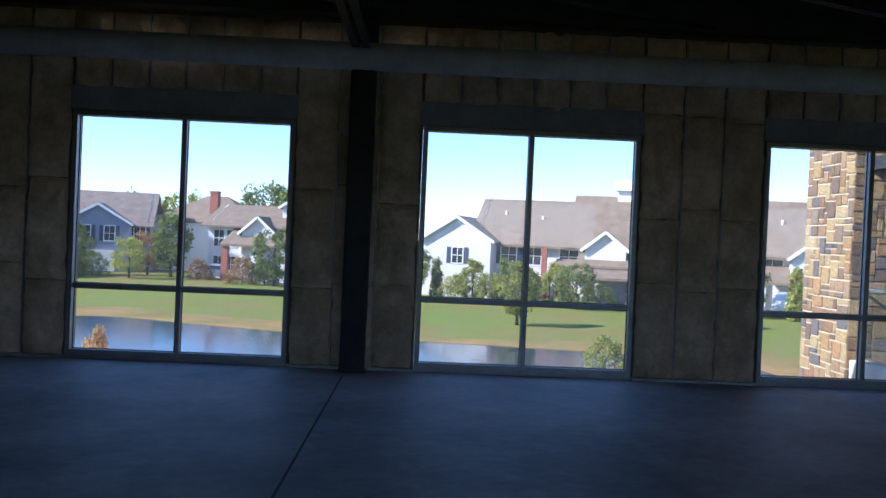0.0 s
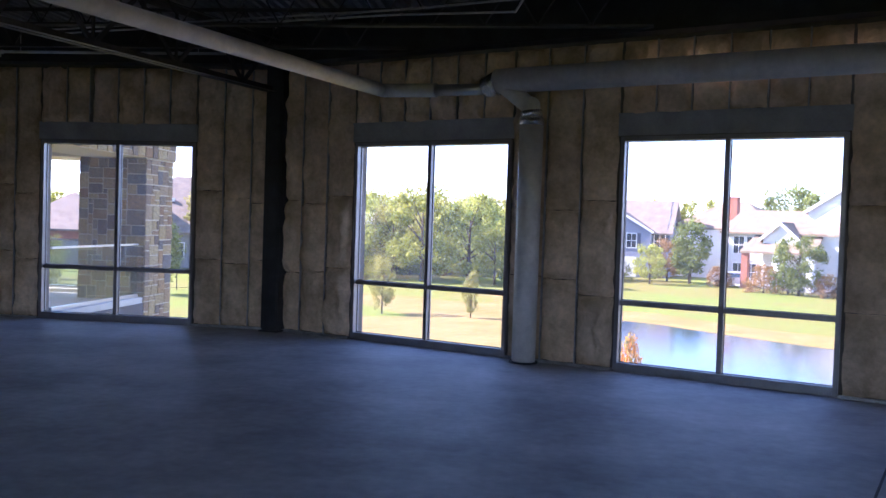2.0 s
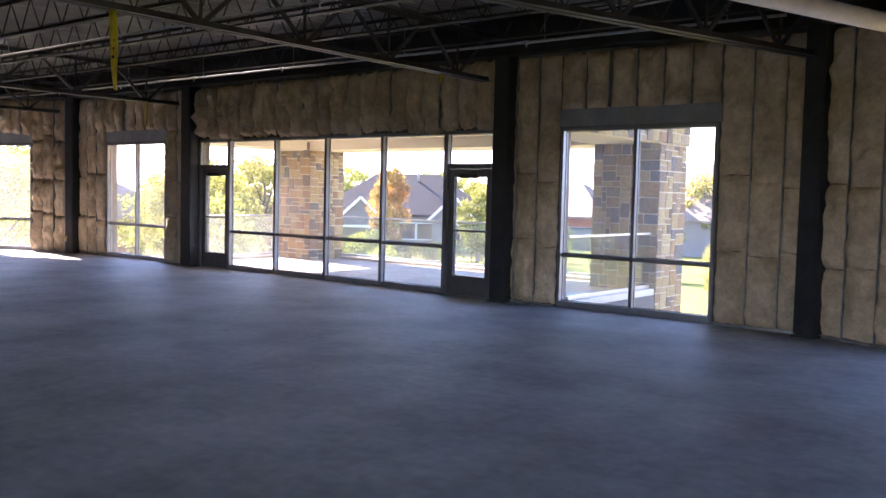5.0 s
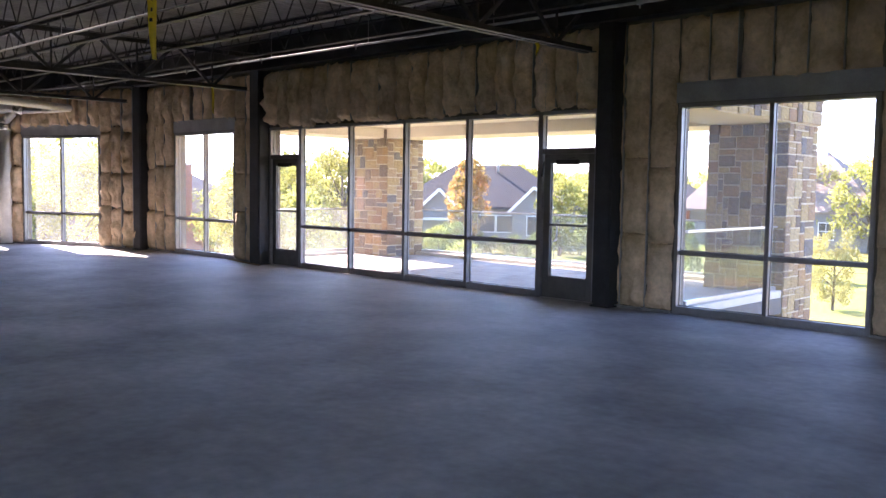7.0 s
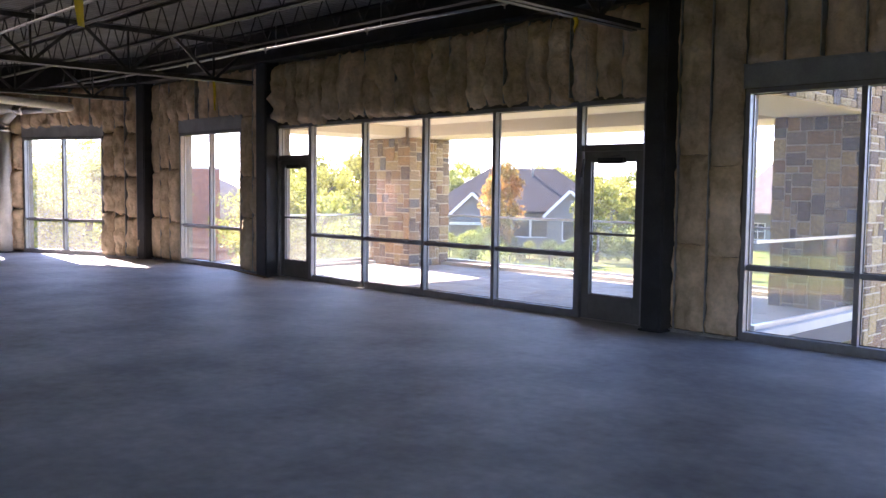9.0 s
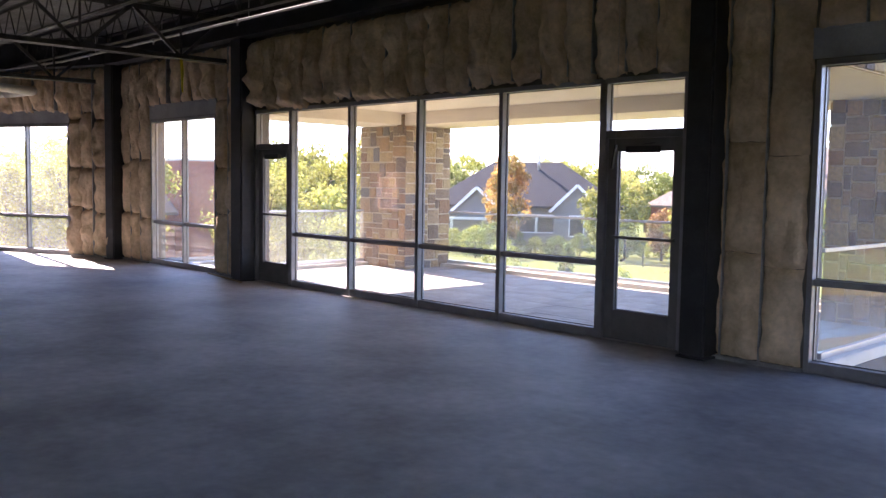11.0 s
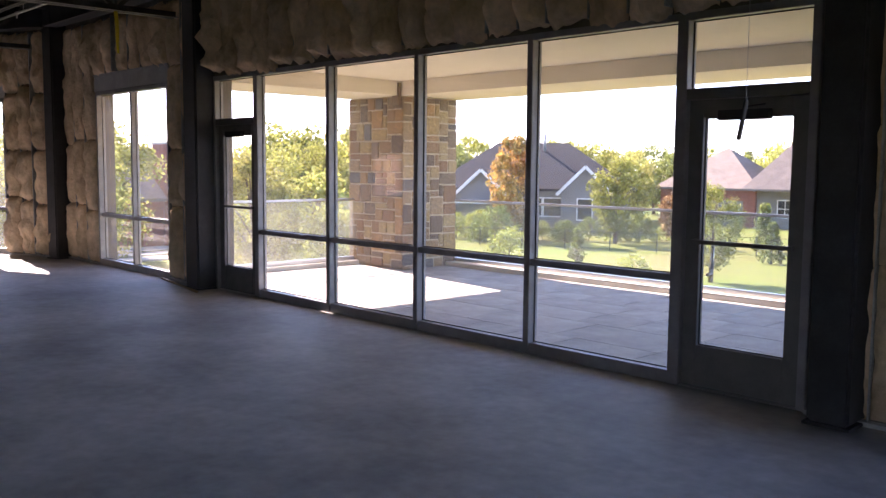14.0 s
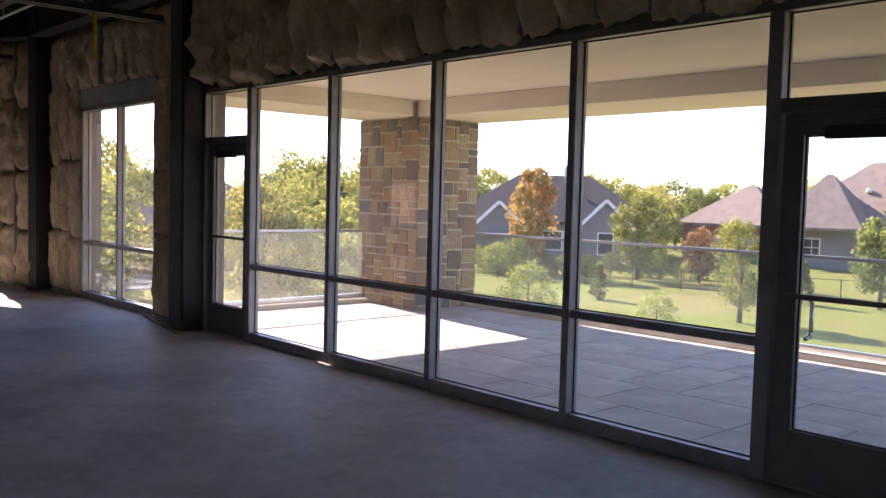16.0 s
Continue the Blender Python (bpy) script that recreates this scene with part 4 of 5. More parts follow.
for x in (-6.4, -2.8, 0.6, 3.8, 10.2, 13.6, 17.0):
    bm = bmesh.new()
    y0 = -10.8 if x < 8 else -9.2
    box(bm, x - 0.12, x + 0.12, y0, y0 + 0.24, 0, 2.3 if x < 8 else 2.6)
    part("post", bm, TRIM, h)
for x in (-7.6, 9.0):
    bm = bmesh.new()
    box(bm, x - 0.22, x + 0.22, -7.6, -7.2, 0, 4.6)
    part("post", bm, BRICK, h, "red brick post")
house_window(h, -14.9, -9.1, 2.9, 0.9, 1.3, True)
for x in (-10.9, -8.7, 6.4, 8.0, 19.5):
    house_window(h, x, -6.4, 3.0, 1.3, 1.5, True)
    house_window(h, x, -6.4, 0.5, 1.5, 1.5, False)
house_window(h, -5.6, -6.4, 2.9, 1.6, 1.8)
house_window(h, 11.0, -6.4, 2.9, 1.6, 1.8)
bm = bmesh.new()
box(bm, -2.0, -0.6, -0.7, 0.7, 9.0, 10.4)
gable_roof(bm, 1.4, 1.4, 10.4, 0.6, 0.35, 0.1, -1.3)
part("cupola", bm, TRIM, h, "white roof cupola")
for x, y, z in ((-8.5, -3.0, 7.0), (-12.0, -2.4, 7.4), (2.5, -3.2, 7.2), (12.0, -3.0, 7.4)):
    bm = bmesh.new()
    tube(bm, (x, y, z - 0.6), (x, y, z + 0.35), 0.1, sides=6)
    part("vent_pipe", bm, TRIM, h)

# white apartment house with brick chimneys
h = thing("apartment_house", pose(21.0, 92.5, GZ, 0, 0, -32), "white two-storey house with brick chimneys and a tan roof", "house")
bm = bmesh.new()
body(bm, 14, 10, 5.5, 2.0)
bm.transform(pose(4.7, 0, 0))
part("wall", bm, SIDING_WHITE, h)
bm = bmesh.new()
gable_roof(bm, 14, 10, 5.5, 2.0, 0.6, 0.18, 4.7)
part("roof", bm, ROOF_TAN, h)
bm = bmesh.new()
box(bm, -13.2, -1.7, 6.0, 15.0, -0.3, 5.6)
part("wall", bm, SIDING_WHITE, h)
bm = bmesh.new()
hip_roof(bm, 11.5, 9, 5.6, 3.1)
bm.transform(pose(-7.45, 10.5, 0))
part("roof", bm, ROOF_TAN, h)
front_gable(h, 7.8, -3.0, 6.4, 7.6, 2.1, 7.0, SIDING_WHITE, ROOF_TAN)
front_gable(h, 3.3, -6.6, 3.2, 4.9, 1.4, 4.0, SIDING_WHITE, ROOF_TAN)
bm = bmesh.new()
for x0, x1 in ((0.4, 6.6),):
    v = [bm.verts.new(p) for p in ((x0, -5.05, 5.0), (x1, -5.05, 5.0), (x1 + 0.3, -8.2, 3.5), (x0 - 0.3, -8.2, 3.5))]
    w = [bm.verts.new(p.co - Vector((0, 0, 0.2))) for p in v]
    bm.faces.new(v)
    bm.faces.new(w[::-1])
    for k in range(4):
        bm.faces.new((v[k], w[k], w[(k + 1) % 4], v[(k + 1) % 4]))
part("porch_roof", bm, ROOF_TAN, h)
for x in (0.5, 3.4, 6.4):
    bm = bmesh.new()
    box(bm, x - 0.3, x + 0.3, -8.0, -7.4, 0, 3.4)
    part("post", bm, BRICK if x < 1 else TRIM, h)
for x in (-1.2, 0.1, 8.6, 10.2):
    house_window(h, x, -5.0, 3.2, 1.0, 1.6)
    house_window(h, x, -5.0, 0.6, 1.0, 1.6)
chimney(h, -6.6, 7.5, 5.0, 9.0)
chimney(h, -13.7, 7.0, 0.0, 8.0)

# blue-grey house
h = thing("house", pose(6.5, 104.0, GZ, 0, 0, -14), "blue-grey house with dark shutters and a brown roof", "house")
bm = bmesh.new()
body(bm, 13, 9, 5.2, 3.3)
part("wall", bm, SIDING_GREY, h)
bm = bmesh.new()
gable_roof(bm, 13, 9, 5.2, 3.3)
part("roof", bm, ROOF_BROWN, h)
front_gable(h, 1.6, -6.0, 6.4, 5.2, 1.9, 6.0, SIDING_GREY, ROOF_BROWN)
for x in (0.4, 2.8):
    house_window(h, x, -6.0, 3.2, 1.0, 1.5, True)
house_window(h, 5.6, -4.5, 3.2, 1.1, 1.5, True)
bm = bmesh.new()
box(bm, 0.2, 3.4, -6.06, -5.98, 0, 2.2)
part("garage_door", bm, TRIM, h)

# grey gabled house with a slate-dark roof
h = thing("house", pose(-57.0, 65.4, GZ, 0, 0, 38), "taupe house with steep dark roof and white-edged gables", "house")
bm = bmesh.new()
body(bm, 16, 10, 3.4)
part("wall", bm, SIDING_TAUPE, h)
bm = bmesh.new()
hip_roof(bm, 16, 10, 3.4, 3.8)
part("roof", bm, ROOF_DARK, h)
front_gable(h, 4.4, -6.0, 3.8, 3.4, 1.9, 5.0, SIDING_TAUPE, ROOF_DARK)
front_gable(h, -3.9, -6.0, 3.6, 3.3, 1.7, 5.0, SIDING_TAUPE, ROOF_DARK)
house_window(h, 4.4, -6.0, 1.0, 1.1, 1.6, bars=False)
for x in (0.2, 1.9):
    house_window(h, x, -5.0, 1.2, 1.5, 1.4, bars=False)
bm = bmesh.new()
box(bm, -6.1, -1.7, -7.2, -6.4, 2.2, 2.4)
for x in (-5.9, -1.9):
    box(bm, x - 0.1, x + 0.1, -7.1, -6.9, 0, 2.2)
part("porch", bm, TRIM, h)
bm = bmesh.new()
tube(bm, (1.0, -1.0, 6.4), (1.0, -1.0, 8.0), 0.12, sides=7)
part("vent_pipe", bm, GALV, h)

# brick house with two hipped roofs
h = thing("house", pose(-48.9, 84.0, GZ, 0, 0, 6), "red brick and grey house with a brown hipped roof", "house")
bm = bmesh.new()
box(bm, -4.5, 4.5, -4.5, 4.5, -0.3, 3.2)
part("wall", bm, BRICK, h)
bm = bmesh.new()
hip_roof(bm, 9, 9, 3.4, 3.6)
part("roof", bm, ROOF_BROWN, h)
bm = bmesh.new()
box(bm, 4.52, 21.0, -4.2, 7.0, -0.3, 3.3)
part("wall", bm, SIDING_TAUPE, h)
bm = bmesh.new()
hip_roof(bm, 17, 11.4, 3.4, 5.6)
bm.transform(pose(12.6, 1.4, 0.02))
part("roof", bm, ROOF_BROWN, h)
bm = bmesh.new()
hip_roof(bm, 6.5, 6.0, 3.4, 4.4)
bm.transform(pose(8.0, -3.5, 0.05))
part("roof", bm, ROOF_BROWN, h)
bm = bmesh.new()
box(bm, -1.6, 3.4, -4.58, -4.48, 0, 2.3)
part("garage_door", bm, SIDING_TAUPE, h)
for x in (7.0, 12.0, 17.0):
    house_window(h, x, -4.2, 1.0, 1.2, 1.4)
for x, y, z in ((-0.6, -1.4, 5.0), (0.4, -1.4, 5.0), (10.5, -1.5, 6.4)):
    bm = bmesh.new()
    tube(bm, (x, y, z), (x, y, z + 0.35), 0.22, sides=8)
    part("roof_vent", bm, TRIM, h)
bm = bmesh.new()
tube(bm, (15.5, 1.0, 7.0), (15.5, 1.0, 9.4), 0.12, sides=7)
part("vent_pipe", bm, GALV, h)

# houses among the trees to the west
for x, y, yaw, wm, rm in ((-63.5, 34.0, 90, BRICK, ROOF_BROWN), (-78.0, 58.0, 45, SIDING_TAUPE, ROOF_DARK), (-70.0, 12.0, 80, BRICK, ROOF_TAN)):
    h = thing("house", pose(x, y, GZ, 0, 0, yaw), "low house behind the trees", "house")
    bm = bmesh.new()
    body(bm, 15, 9, 3.0)
    part("wall", bm, wm, h)
    bm = bmesh.new()
    hip_roof(bm, 15, 9, 3.0, 3.2)
    part("roof", bm, rm, h)
    for k in (-5, 3, 6):
        house_window(h, k, -4.5, 1.0, 1.2, 1.4)
    if yaw == 90:
        bm = bmesh.new()
        box(bm, -1.6, 0.9, -5.5, -3.0, -0.3, 6.35)
        part("tower", bm, BRICK, h, "square brick stair tower")
        bm = bmesh.new()
        box(bm, -1.7, 1.0, -5.6, -2.9, 6.352, 6.5)
        part("coping", bm, CURB, h)


# salmon brick building behind the place, mirrored in the storefront's glass
h = thing("house", pose(-70.0, -36.0, GZ, 0, 0, 205), "salmon brick building behind the place", "house")
bm = bmesh.new()
body(bm, 40, 12, 8.0)
part("wall", bm, mat("salmon_brick", (0.62, 0.33, 0.25), 0.9, vary=0.2, scale=4, fine=22, bump=0.3), h)
bm = bmesh.new()
hip_roof(bm, 40, 12, 8.0, 2.5)
part("roof", bm, ROOF_BROWN, h)


# ---- parked cars ----
def car(m, paint, label, tall=0.0):
    c = thing("car", m, label, "car", "parked cars")
    bm = bmesh.new()
    prof = [(-2.2, 0.35), (2.2, 0.35), (2.25, 0.75), (1.4, 0.92 + tall * 0.3), (0.75, 1.42 + tall), (-1.2, 1.45 + tall), (-2.0, 0.98 + tall * 0.6), (-2.25, 0.8)]
    rows = [[bm.verts.new((x, s * (0.85 - 0.12 * max(0, z - 0.9)), z)) for x, z in prof] for s in (-1, 1)]
    bm.faces.new(rows[0])
    bm.faces.new(rows[1][::-1])
    for k in range(len(prof)):
        bm.faces.new((rows[0][k], rows[1][k], rows[1][(k + 1) % len(prof)], rows[0][(k + 1) % len(prof)]))
    part("body", bm, paint, c, bevel=0.05)
    for s in (-1, 1):
        bm = bmesh.new()
        v = [bm.verts.new((x, s * (0.86 - 0.12 * max(0, z - 0.9)), z)) for x, z in ((1.2, 0.95 + tall * 0.3), (0.65, 1.34 + tall), (-1.1, 1.36 + tall), (-1.75, 1.0 + tall * 0.5))]
        bm.faces.new(v)
        part("side_window", bm, HOUSEGLASS, c)
    for x in (-1.35, 1.4):
        for s in (-1, 1):
            bm = bmesh.new()
            tube(bm, (x, s * 0.66, 0.33), (x, s * 0.88, 0.33), 0.33, sides=14)
            w = part("wheel", bm, GASKET, c)
            bm = bmesh.new()
            tube(bm, (x, s * 0.875, 0.33), (x, s * 0.89, 0.33), 0.19, sides=10)
            part("rim", bm, STAINLESS, w)


paint = lambda nm, c: mat(nm, c, 0.3, spec=0.6)
car(pose(39.6, 62.3, GZ + 0.012, 0, 0, -40), paint("red_paint", (0.45, 0.02, 0.02)), "red car parked by the white house")
car(pose(45.5, 57.3, GZ + 0.012, 0, 0, -50), paint("dark_paint", (0.03, 0.03, 0.035)), "dark car parked under the carport")
car(pose(53.5, 50.5, GZ + 0.012, 0, 0, 40), paint("white_paint", (0.75, 0.75, 0.75)), "white van parked before the apartments", 0.45)
car(pose(16.5, 87.0, GZ, 0, 0, -10), paint("white_paint", (0.75, 0.75, 0.75)), "white car parked beside the house")


# ---- trees and shrubs ----
def leaf_mat(name, base, other, scale=2.2):
    m = mat(name, base, 0.8, vary=0.3, scale=scale, fine=6, second=other, object_random=0.18, spec=0.15)
    n, l = m.node_tree.nodes, m.node_tree.links
    b = n["Principled BSDF"]
    col = b.inputs["Base Color"].links[0].from_socket
    geo, rng, hsv = n.new("ShaderNodeNewGeometry"), n.new("ShaderNodeMapRange"), n.new("ShaderNodeHueSaturation")
    rng.inputs["To Min"].default_value, rng.inputs["To Max"].default_value = 0.55, 1.45
    l.new(geo.outputs["Random Per Island"], rng.inputs["Value"])
    l.new(rng.outputs[0], hsv.inputs["Value"])
    l.new(col, hsv.inputs["Color"])
    l.new(hsv.outputs[0], b.inputs["Base Color"])
    tr, mix = n.new("ShaderNodeBsdfTranslucent"), n.new("ShaderNodeMixShader")
    l.new(hsv.outputs[0], tr.inputs["Color"])
    mix.inputs[0].default_value = 0.5
    l.new(b.outputs[0], mix.inputs[1])
    l.new(tr.outputs[0], mix.inputs[2])
    l.new(mix.outputs[0], n["Material Output"].inputs["Surface"])
    return m


LEAVES = {
    "green": leaf_mat("green_leaves", (0.37, 0.365, 0.085), (0.25, 0.265, 0.065)),
    "deep": leaf_mat("deep_green_leaves", (0.22, 0.25, 0.075), (0.14, 0.17, 0.05)),
    "lime": leaf_mat("lime_leaves", (0.44, 0.44, 0.11), (0.30, 0.33, 0.09)),
    "gold": leaf_mat("yellowing_leaves", (0.42, 0.37, 0.11), (0.28, 0.29, 0.09)),
    "orange": leaf_mat("orange_leaves", (0.60, 0.24, 0.065), (0.30, 0.29, 0.09), 2.8),
    "rust": leaf_mat("rust_grass", (0.36, 0.22, 0.10), (0.24, 0.14, 0.06)),
}
WORDS = {"green": "green", "deep": "dark green", "lime": "bright lime-green", "gold": "yellowing", "orange": "orange autumn", "rust": "rust-brown"}


def crown_mesh(shape, seed, leaves=2600, leaf=0.032):
    """A crown one unit tall, of many small leaves in clumps along limbs, with gaps and an uneven outline."""
    rng = np.random.default_rng(seed)
    clumps = []
    for _ in range(72):
        h = rng.random()
        a = rng.random() * math.tau
        if shape == "cypress":
            r, z = 0.11 * (1 - h) ** 0.6 + 0.015, 0.04 + 0.94 * h
        elif shape == "cone":
            r, z = 0.26 * (1 - h) ** 0.8 + 0.02, 0.06 + 0.92 * h
        elif shape == "bush":
            r, z = 0.36 * math.sin(math.pi * (0.22 + 0.74 * h)) ** 0.8, 0.03 + 0.93 * h
        elif shape == "shrub":
            r, z = 0.62 * math.sqrt(max(0.0, 1 - h * h)), 0.05 + 0.85 * h
        elif shape == "oval":
            r, z = 0.27 * math.sin(math.pi * (0.08 + 0.84 * h)) ** 0.7, 0.20 + 0.75 * h
        else:
            r, z = 0.40 * math.sin(math.pi * (0.12 + 0.78 * h)) ** 0.7, 0.13 + 0.81 * h
        r *= 0.45 + 0.6 * rng.random() ** 0.6
        clumps.append((r * math.cos(a), r * math.sin(a), z, 0.055 + 0.085 * rng.random()))
    pick = rng.integers(0, len(clumps), leaves)
    c = np.array(clumps)[pick]
    d = rng.normal(size=(leaves, 3))
    d /= np.linalg.norm(d, axis=1, keepdims=True)
    p = c[:, :3] + d * c[:, 3:4] * (rng.random((leaves, 1)) ** 0.4) * (1.5 if shape == "shrub" else 1.0)
    p[:, 2] = np.maximum(p[:, 2], 0.02)
    u = rng.normal(size=(leaves, 3))
    u /= np.linalg.norm(u, axis=1, keepdims=True)
    v = np.cross(u, d)
    v /= np.linalg.norm(v, axis=1, keepdims=True) + 1e-9
    s = leaf * (0.5 + rng.random((leaves, 1)))
    quad = np.stack([p - u * s * 0.6, p + v * s * 0.36, p + u * s * 0.6, p - v * s * 0.36], 1).reshape(-1, 3)
    me = bpy.data.meshes.new("crown")
    me.from_pydata(quad.tolist(), [], np.arange(leaves * 4).reshape(-1, 4).tolist())
    return me, clumps


def trunk_mesh(clumps, seed, low):
    rng = random.Random(seed)
    bm = bmesh.new()
    tube(bm, (0, 0, 0), (0.01, 0.0, 0.3), 0.028, 0.02, 8)
    tube(bm, (0.01, 0, 0.29), (0.0, 0.01, 0.75), 0.02, 0.006, 7)
    for x, y, z, _ in rng.sample(clumps, 14):
        tube(bm, (0.005, 0, max(low, z * 0.62)), (x * 0.9, y * 0.9, z), 0.009, 0.002, 5, False)
    return mesh_of("trunk", bm, BARK)


MODELS = {}


def plant(kind, colour, x, y, tall, wide=1.0, z=None):
    """A tree or shrub of that height, turned by its place so that alike ones differ."""
    rng = random.Random(int(x * 131 + y * 977))
    form = rng.randrange(3)
    near = math.hypot(x + 8.0, y - 8.0) < 46.0
    key = (kind, colour, form, near)
    if key not in MODELS:
        count, leaf = (3400, 0.046) if kind in ("shrub", "cone", "bush", "cypress") else ((11000, 0.0185) if near else (6400, 0.030))
        me, clumps = crown_mesh(kind, hash_of(kind) + form, count, leaf)
        me.materials.append(LEAVES[colour])
        MODELS[key] = (me, trunk_mesh(clumps, form, 0.05 if kind in ("shrub", "cone", "bush", "cypress") else 0.22))
    crown, trunk = MODELS[key]
    shrub = kind in ("shrub", "bush")
    name = "shrub" if shrub else ("conifer" if kind in ("cone", "cypress") else "tree")
    t = thing(name, pose(x, y, (GZ - 0.02 if z is None else z), 0, 0, rng.uniform(0, 360)) @ Matrix.Diagonal((tall * wide, tall * wide, tall, 1)),
              f"{WORDS[colour]} {'shrub' if shrub else 'conifer' if kind in ('cone', 'cypress') else 'leafy tree'} on the lawn", "shrub" if shrub else "tree", "shrubs" if shrub else "trees")
    for nm, me in (("crown", crown), ("trunk", trunk)):
        ob = new(nm, me)
        ob.parent = t


def hash_of(word):
    return sum(ord(c) * (k + 3) for k, c in enumerate(word))


rng = random.Random(5)
# wood behind the lawn
for k in range(34):
    x = -46 + k * 1.55 + rng.uniform(-1, 1)
    for row in range(2):
        if x < -3.5:
            plant("round", rng.choice(("green", "lime", "lime", "gold", "gold")), x + row * 1.1, 92 + row * 9 + rng.uniform(-3, 3) - 0.1 * abs(x + 15), rng.uniform(6.2, 8.2) + row * 0.6, rng.uniform(0.85, 1.15))
for x, y, h, c in ((-19.5, 79, 8.0, "lime"), (-12.0, 77, 8.6, "green"), (-15.6, 82, 7.0, "gold"), (-8.2, 80, 8.2, "lime"), (-5.5, 76, 5.0, "green"), (-2.0, 78, 5.5, "green"), (-24, 80, 7.6, "lime"), (-28, 82, 8, "green"), (-34, 84, 8, "gold")):
    plant("round", c, x, y, h, 0.95)
for k in range(26):
    plant("shrub", rng.choice(("deep", "green", "rust")), -32 + k * 1.35, 86 + rng.uniform(-1.5, 1.5), rng.uniform(1.6, 3.0))
# saplings on the lawn
plant("round", "gold", -9.9, 48.5, 3.3, 0.55)
plant("oval", "gold", -4.8, 47.4, 2.6, 0.6)
plant("oval", "green", 26.5, 45.4, 3.7, 1.1)
plant("round", "deep", 37.9, 56.2, 3.6, 1.1)
plant("shrub", "lime", 19.6, 27.0, 1.7, 0.8)
plant("shrub", "orange", 1.5, 22.0, 2.7, 0.33)
plant("oval", "lime", 37.5, 44.0, 4.6, 0.9)
# planting before the white houses
for x, y, h, kind, c in ((8.7, 86.5, 3.9, "round", "lime"), (12.8, 89, 6.4, "oval", "deep"), (11.0, 92, 4.4, "round", "rust"), (4.0, 92, 5.0, "round", "deep"), (3.2, 88, 3.0, "shrub", "deep"), (5.8, 90, 2.4, "shrub", "deep"),
                         (20.2, 78.0, 5.2, "round", "deep"), (17.8, 80.0, 2.6, "shrub", "rust"), (19.6, 79.0, 2.4, "shrub", "deep"), (22.2, 76.6, 2.0, "shrub", "rust"), (24.6, 75.8, 2.0, "shrub", "green"), (26.3, 74.0, 2.4, "shrub", "green"), (15.0, 86, 2.0, "shrub", "rust"),
                         (28.8, 66.5, 4.6, "oval", "lime"), (30.5, 65.5, 3.2, "cypress", "deep"), (33.0, 63.8, 3.3, "bush", "green"), (35.2, 62.6, 3.4, "cypress", "deep"), (36.6, 61.6, 3.0, "shrub", "deep"), (38.2, 59.6, 3.4, "bush", "green"), (34.3, 62.6, 2.4, "shrub", "green"),
                         (31.6, 64.2, 2.2, "shrub", "green"), (46.0, 52.0, 2.0, "shrub", "deep"), (49.0, 50.6, 4.6, "round", "deep"), (52.2, 46.0, 3.6, "cypress", "deep"), (51.0, 47.2, 3.8, "cypress", "green"), (54.5, 45.5, 2.0, "shrub", "green"), (40.6, 56.8, 2.0, "shrub", "green")):
    plant(kind, c, x, y, h, 1.0)
for k in range(9):
    plant("round", rng.choice(("deep", "green")), 2 + k * 3.4, 122 + rng.uniform(-4, 4), rng.uniform(8, 10))
plant("round", "deep", 27.5, 108, 11.0)
# garden west of the balcony
plant("oval", "orange", -48.8, 53.6, 7.3, 0.78)
plant("round", "gold", -16.5, 41.7, 3.6, 0.75)
for x, y, h, kind, c in ((-36.9, 40.2, 2.1, "shrub", "lime"), (-36.3, 45.0, 1.8, "cone", "deep"), (-29.5, 40.2, 1.4, "shrub", "lime"), (-42.2, 56.8, 5.7, "oval", "green"), (-38.6, 58.5, 3.6, "oval", "rust"),
                         (-27.3, 43.2, 4.4, "oval", "green"), (-25.7, 54.2, 4.7, "oval", "deep"), (-32.6, 58.9, 2.9, "cone", "deep"), (-29.1, 52.8, 2.2, "cone", "deep"), (-47.5, 50.5, 2.6, "shrub", "deep"), (-50.0, 51.5, 2.2, "shrub", "green"), (-44.5, 54.5, 1.6, "shrub", "deep"), (-46.0, 56.0, 1.5, "shrub", "deep"),
                         (-56, 93, 7.6, "round", "green"), (-62, 92, 7.8, "round", "deep"), (-36, 104, 9.4, "round", "orange"), (-66, 80, 8.2, "round", "green"), (-70, 70, 8.4, "round", "green"), (-54.5, 75.5, 6.8, "round", "gold"), (-44, 106, 8, "round", "gold"), (-28, 100, 7.5, "round", "green"),
                         (-43.5, 36.5, 7.6, "oval", "gold"), (-47, 39, 7.4, "round", "green"), (-45.5, 33.5, 6.5, "round", "green"), (-51, 36.5, 7.6, "round", "green"), (-55, 41, 7.0, "round", "green"), (-50, 35.5, 7.0, "round", "deep"), (-42, 31.5, 5.0, "shrub", "lime"), (-38.5, 30.0, 3.5, "shrub", "green")):
    plant(kind, c, x, y, h, 1.0)
for k in range(22):
    plant("round", rng.choice(("green", "deep", "gold", "lime", "green", "deep")), -40 - 1.2 * k + rng.uniform(-2, 2), 116 - 2.6 * k + rng.uniform(-3, 3), rng.uniform(5.8, 7.8))
for k in range(12):
    plant("shrub", rng.choice(("deep", "deep", "green")), -52.0 + k * 1.25, 51.0 + k * 1.05 + rng.uniform(-0.6, 0.6), rng.uniform(1.3, 2.1), 0.9)
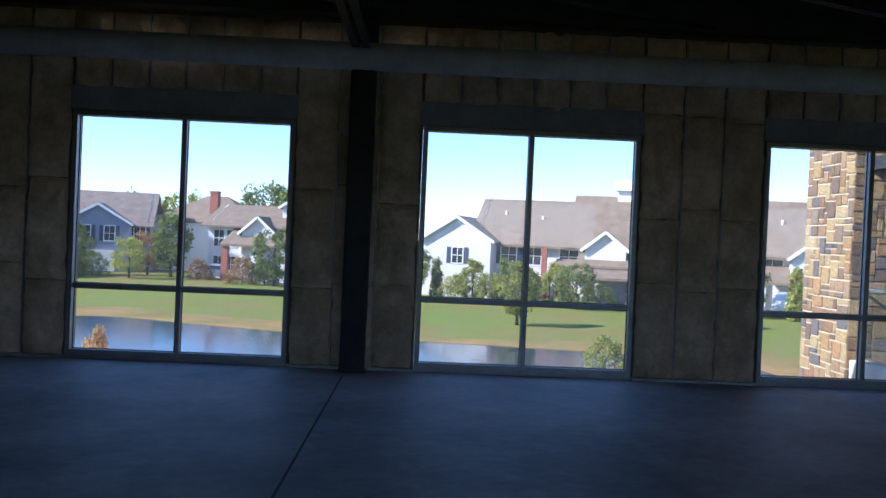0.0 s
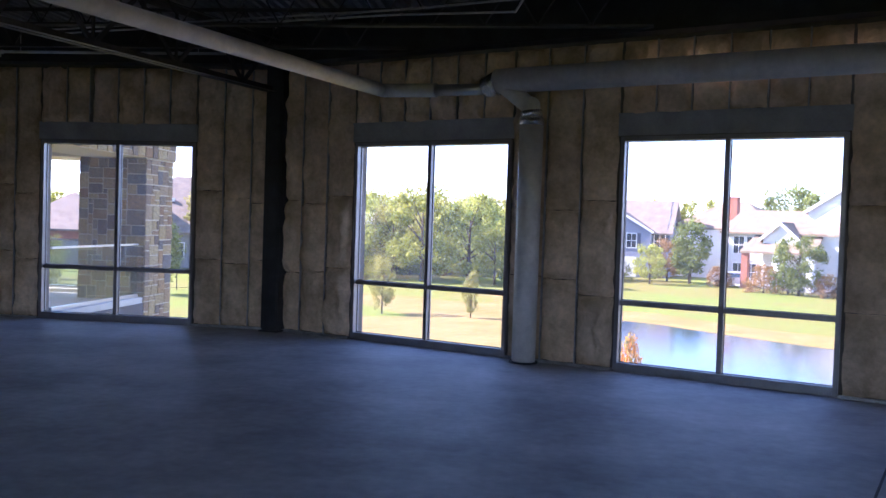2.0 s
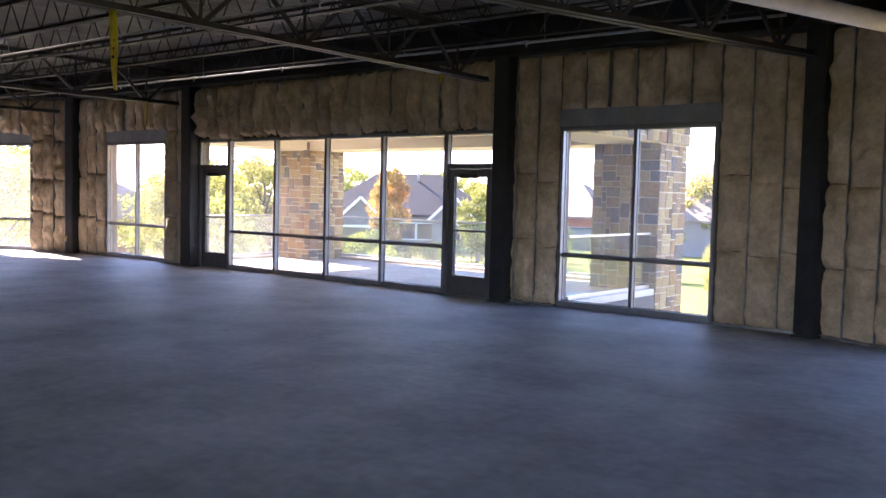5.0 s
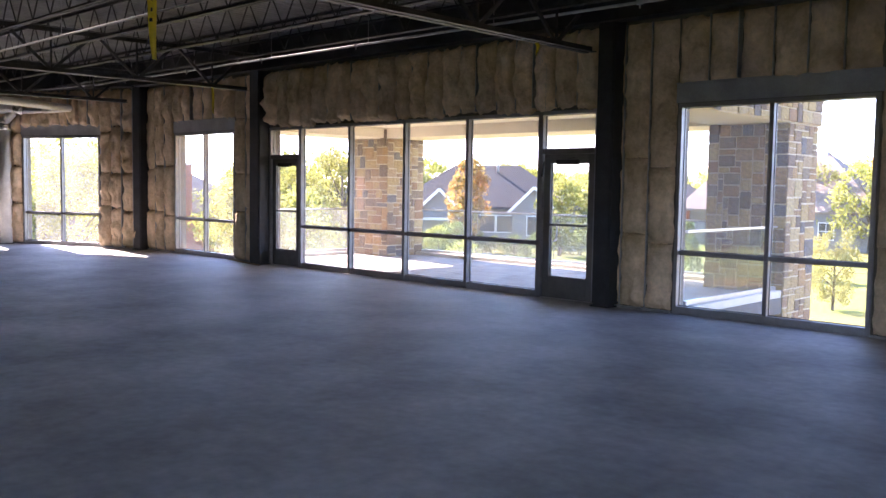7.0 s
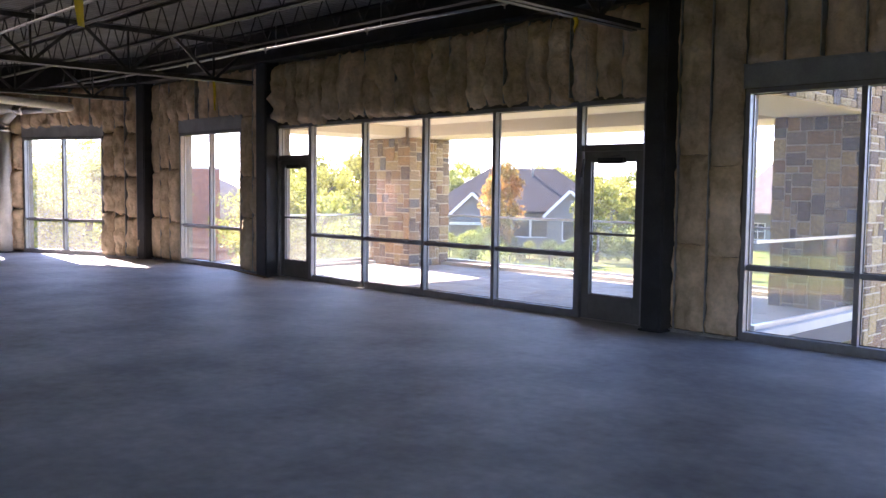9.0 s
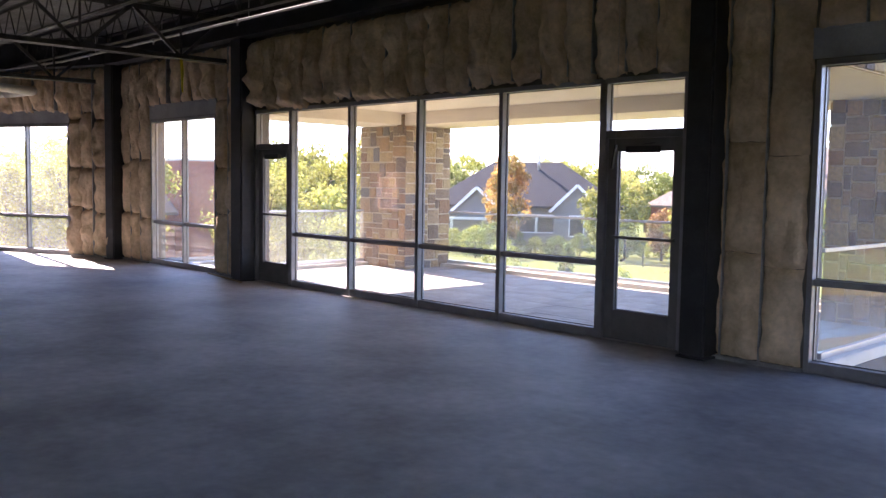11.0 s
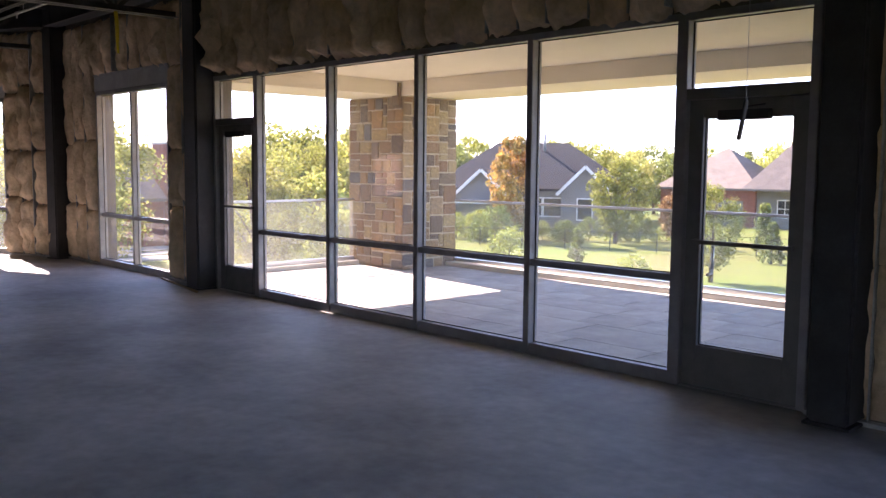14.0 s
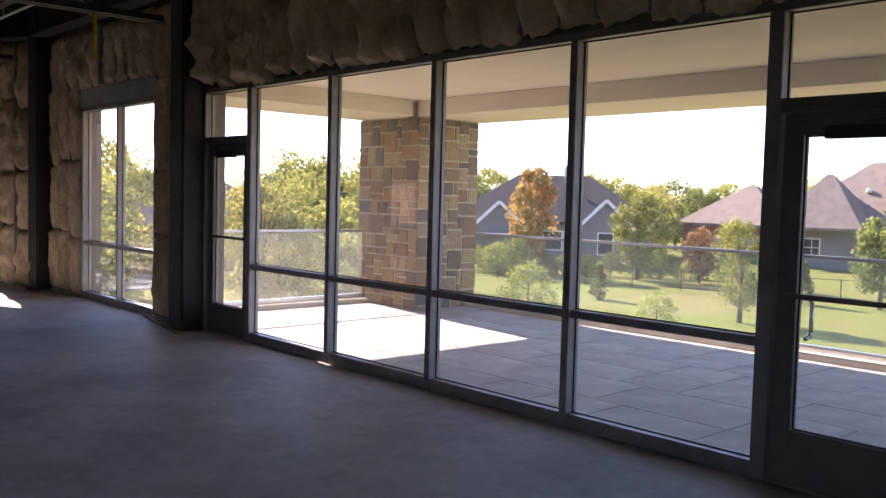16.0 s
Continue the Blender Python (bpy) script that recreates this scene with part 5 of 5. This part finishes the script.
# trees close to the west wing
for x, y, h, kind, c in ((-37.5, 17.5, 7.2, "oval", "green"), (-41.5, 28.5, 7.0, "round", "green"), (-36.5, 25.0, 6.4, "oval", "gold"), (-44.0, 19.5, 8.2, "round", "lime"), (-48, 23, 9, "round", "green"), (-40.0, 16.0, 6.6, "oval", "green"), (-35.5, 28.0, 3.0, "shrub", "lime"), (-52, 17, 9.0, "round", "deep"), (-47, 12, 8.0, "round", "green"), (-56, 26, 9, "round", "gold"), (-43, 8, 7.0, "oval", "green")):
    plant(kind, c, x, y, h * 0.86, 1.1)

# chain-link fence posts across the gardens
fence = thing("fence", pose(0, 0, GZ), "low dark metal garden fence", "fence")
prev = None
for k in range(13):
    p = Vector((-52 + k * 2.6, 46.0 + k * 1.15, 0))
    bm = bmesh.new()
    tube(bm, p, p + Vector((0, 0, 1.2)), 0.035, sides=6)
    part("post", bm, STEEL, fence)
    if prev:
        bm = bmesh.new()
        bar(bm, prev + Vector((0, 0, 1.15)), p + Vector((0, 0, 1.15)), 0.03, 0.03)
        bar(bm, prev + Vector((0, 0, 0.15)), p + Vector((0, 0, 0.15)), 0.02, 0.02)
        part("rail", bm, STEEL, fence)
    prev = p

# ---- deck pavers, last ----
rng = random.Random(77)
bm = bmesh.new()
box(bm, -0.5, 0.5, -0.5, 0.5, -0.5, 0.5)
slab = mesh_of("paver", bm, PAVER)
y = BY0 + 0.01
while y < BY1 - 0.14:
    row = min(rng.choice((0.45, 0.6, 0.75)), BY1 - 0.13 - y)
    if BY1 - 0.13 - y - row < 0.3:
        row = BY1 - 0.13 - y
    x = XC - BX + 0.045
    while x < XC + BX - 0.05:
        w = rng.choice((0.6, 0.9, 1.2))
        if XC + BX - 0.045 - x - w < 0.4:
            w = XC + BX - 0.045 - x
        ob = new("paver", slab)
        ob.parent = deck
        ob.matrix_basis = Matrix.Translation((x + w / 2, y + row / 2, -0.021 + 0.002 * rng.random())) @ Matrix.Diagonal((w - 0.012, row - 0.012, 0.045, 1))
        x += w
    y += row
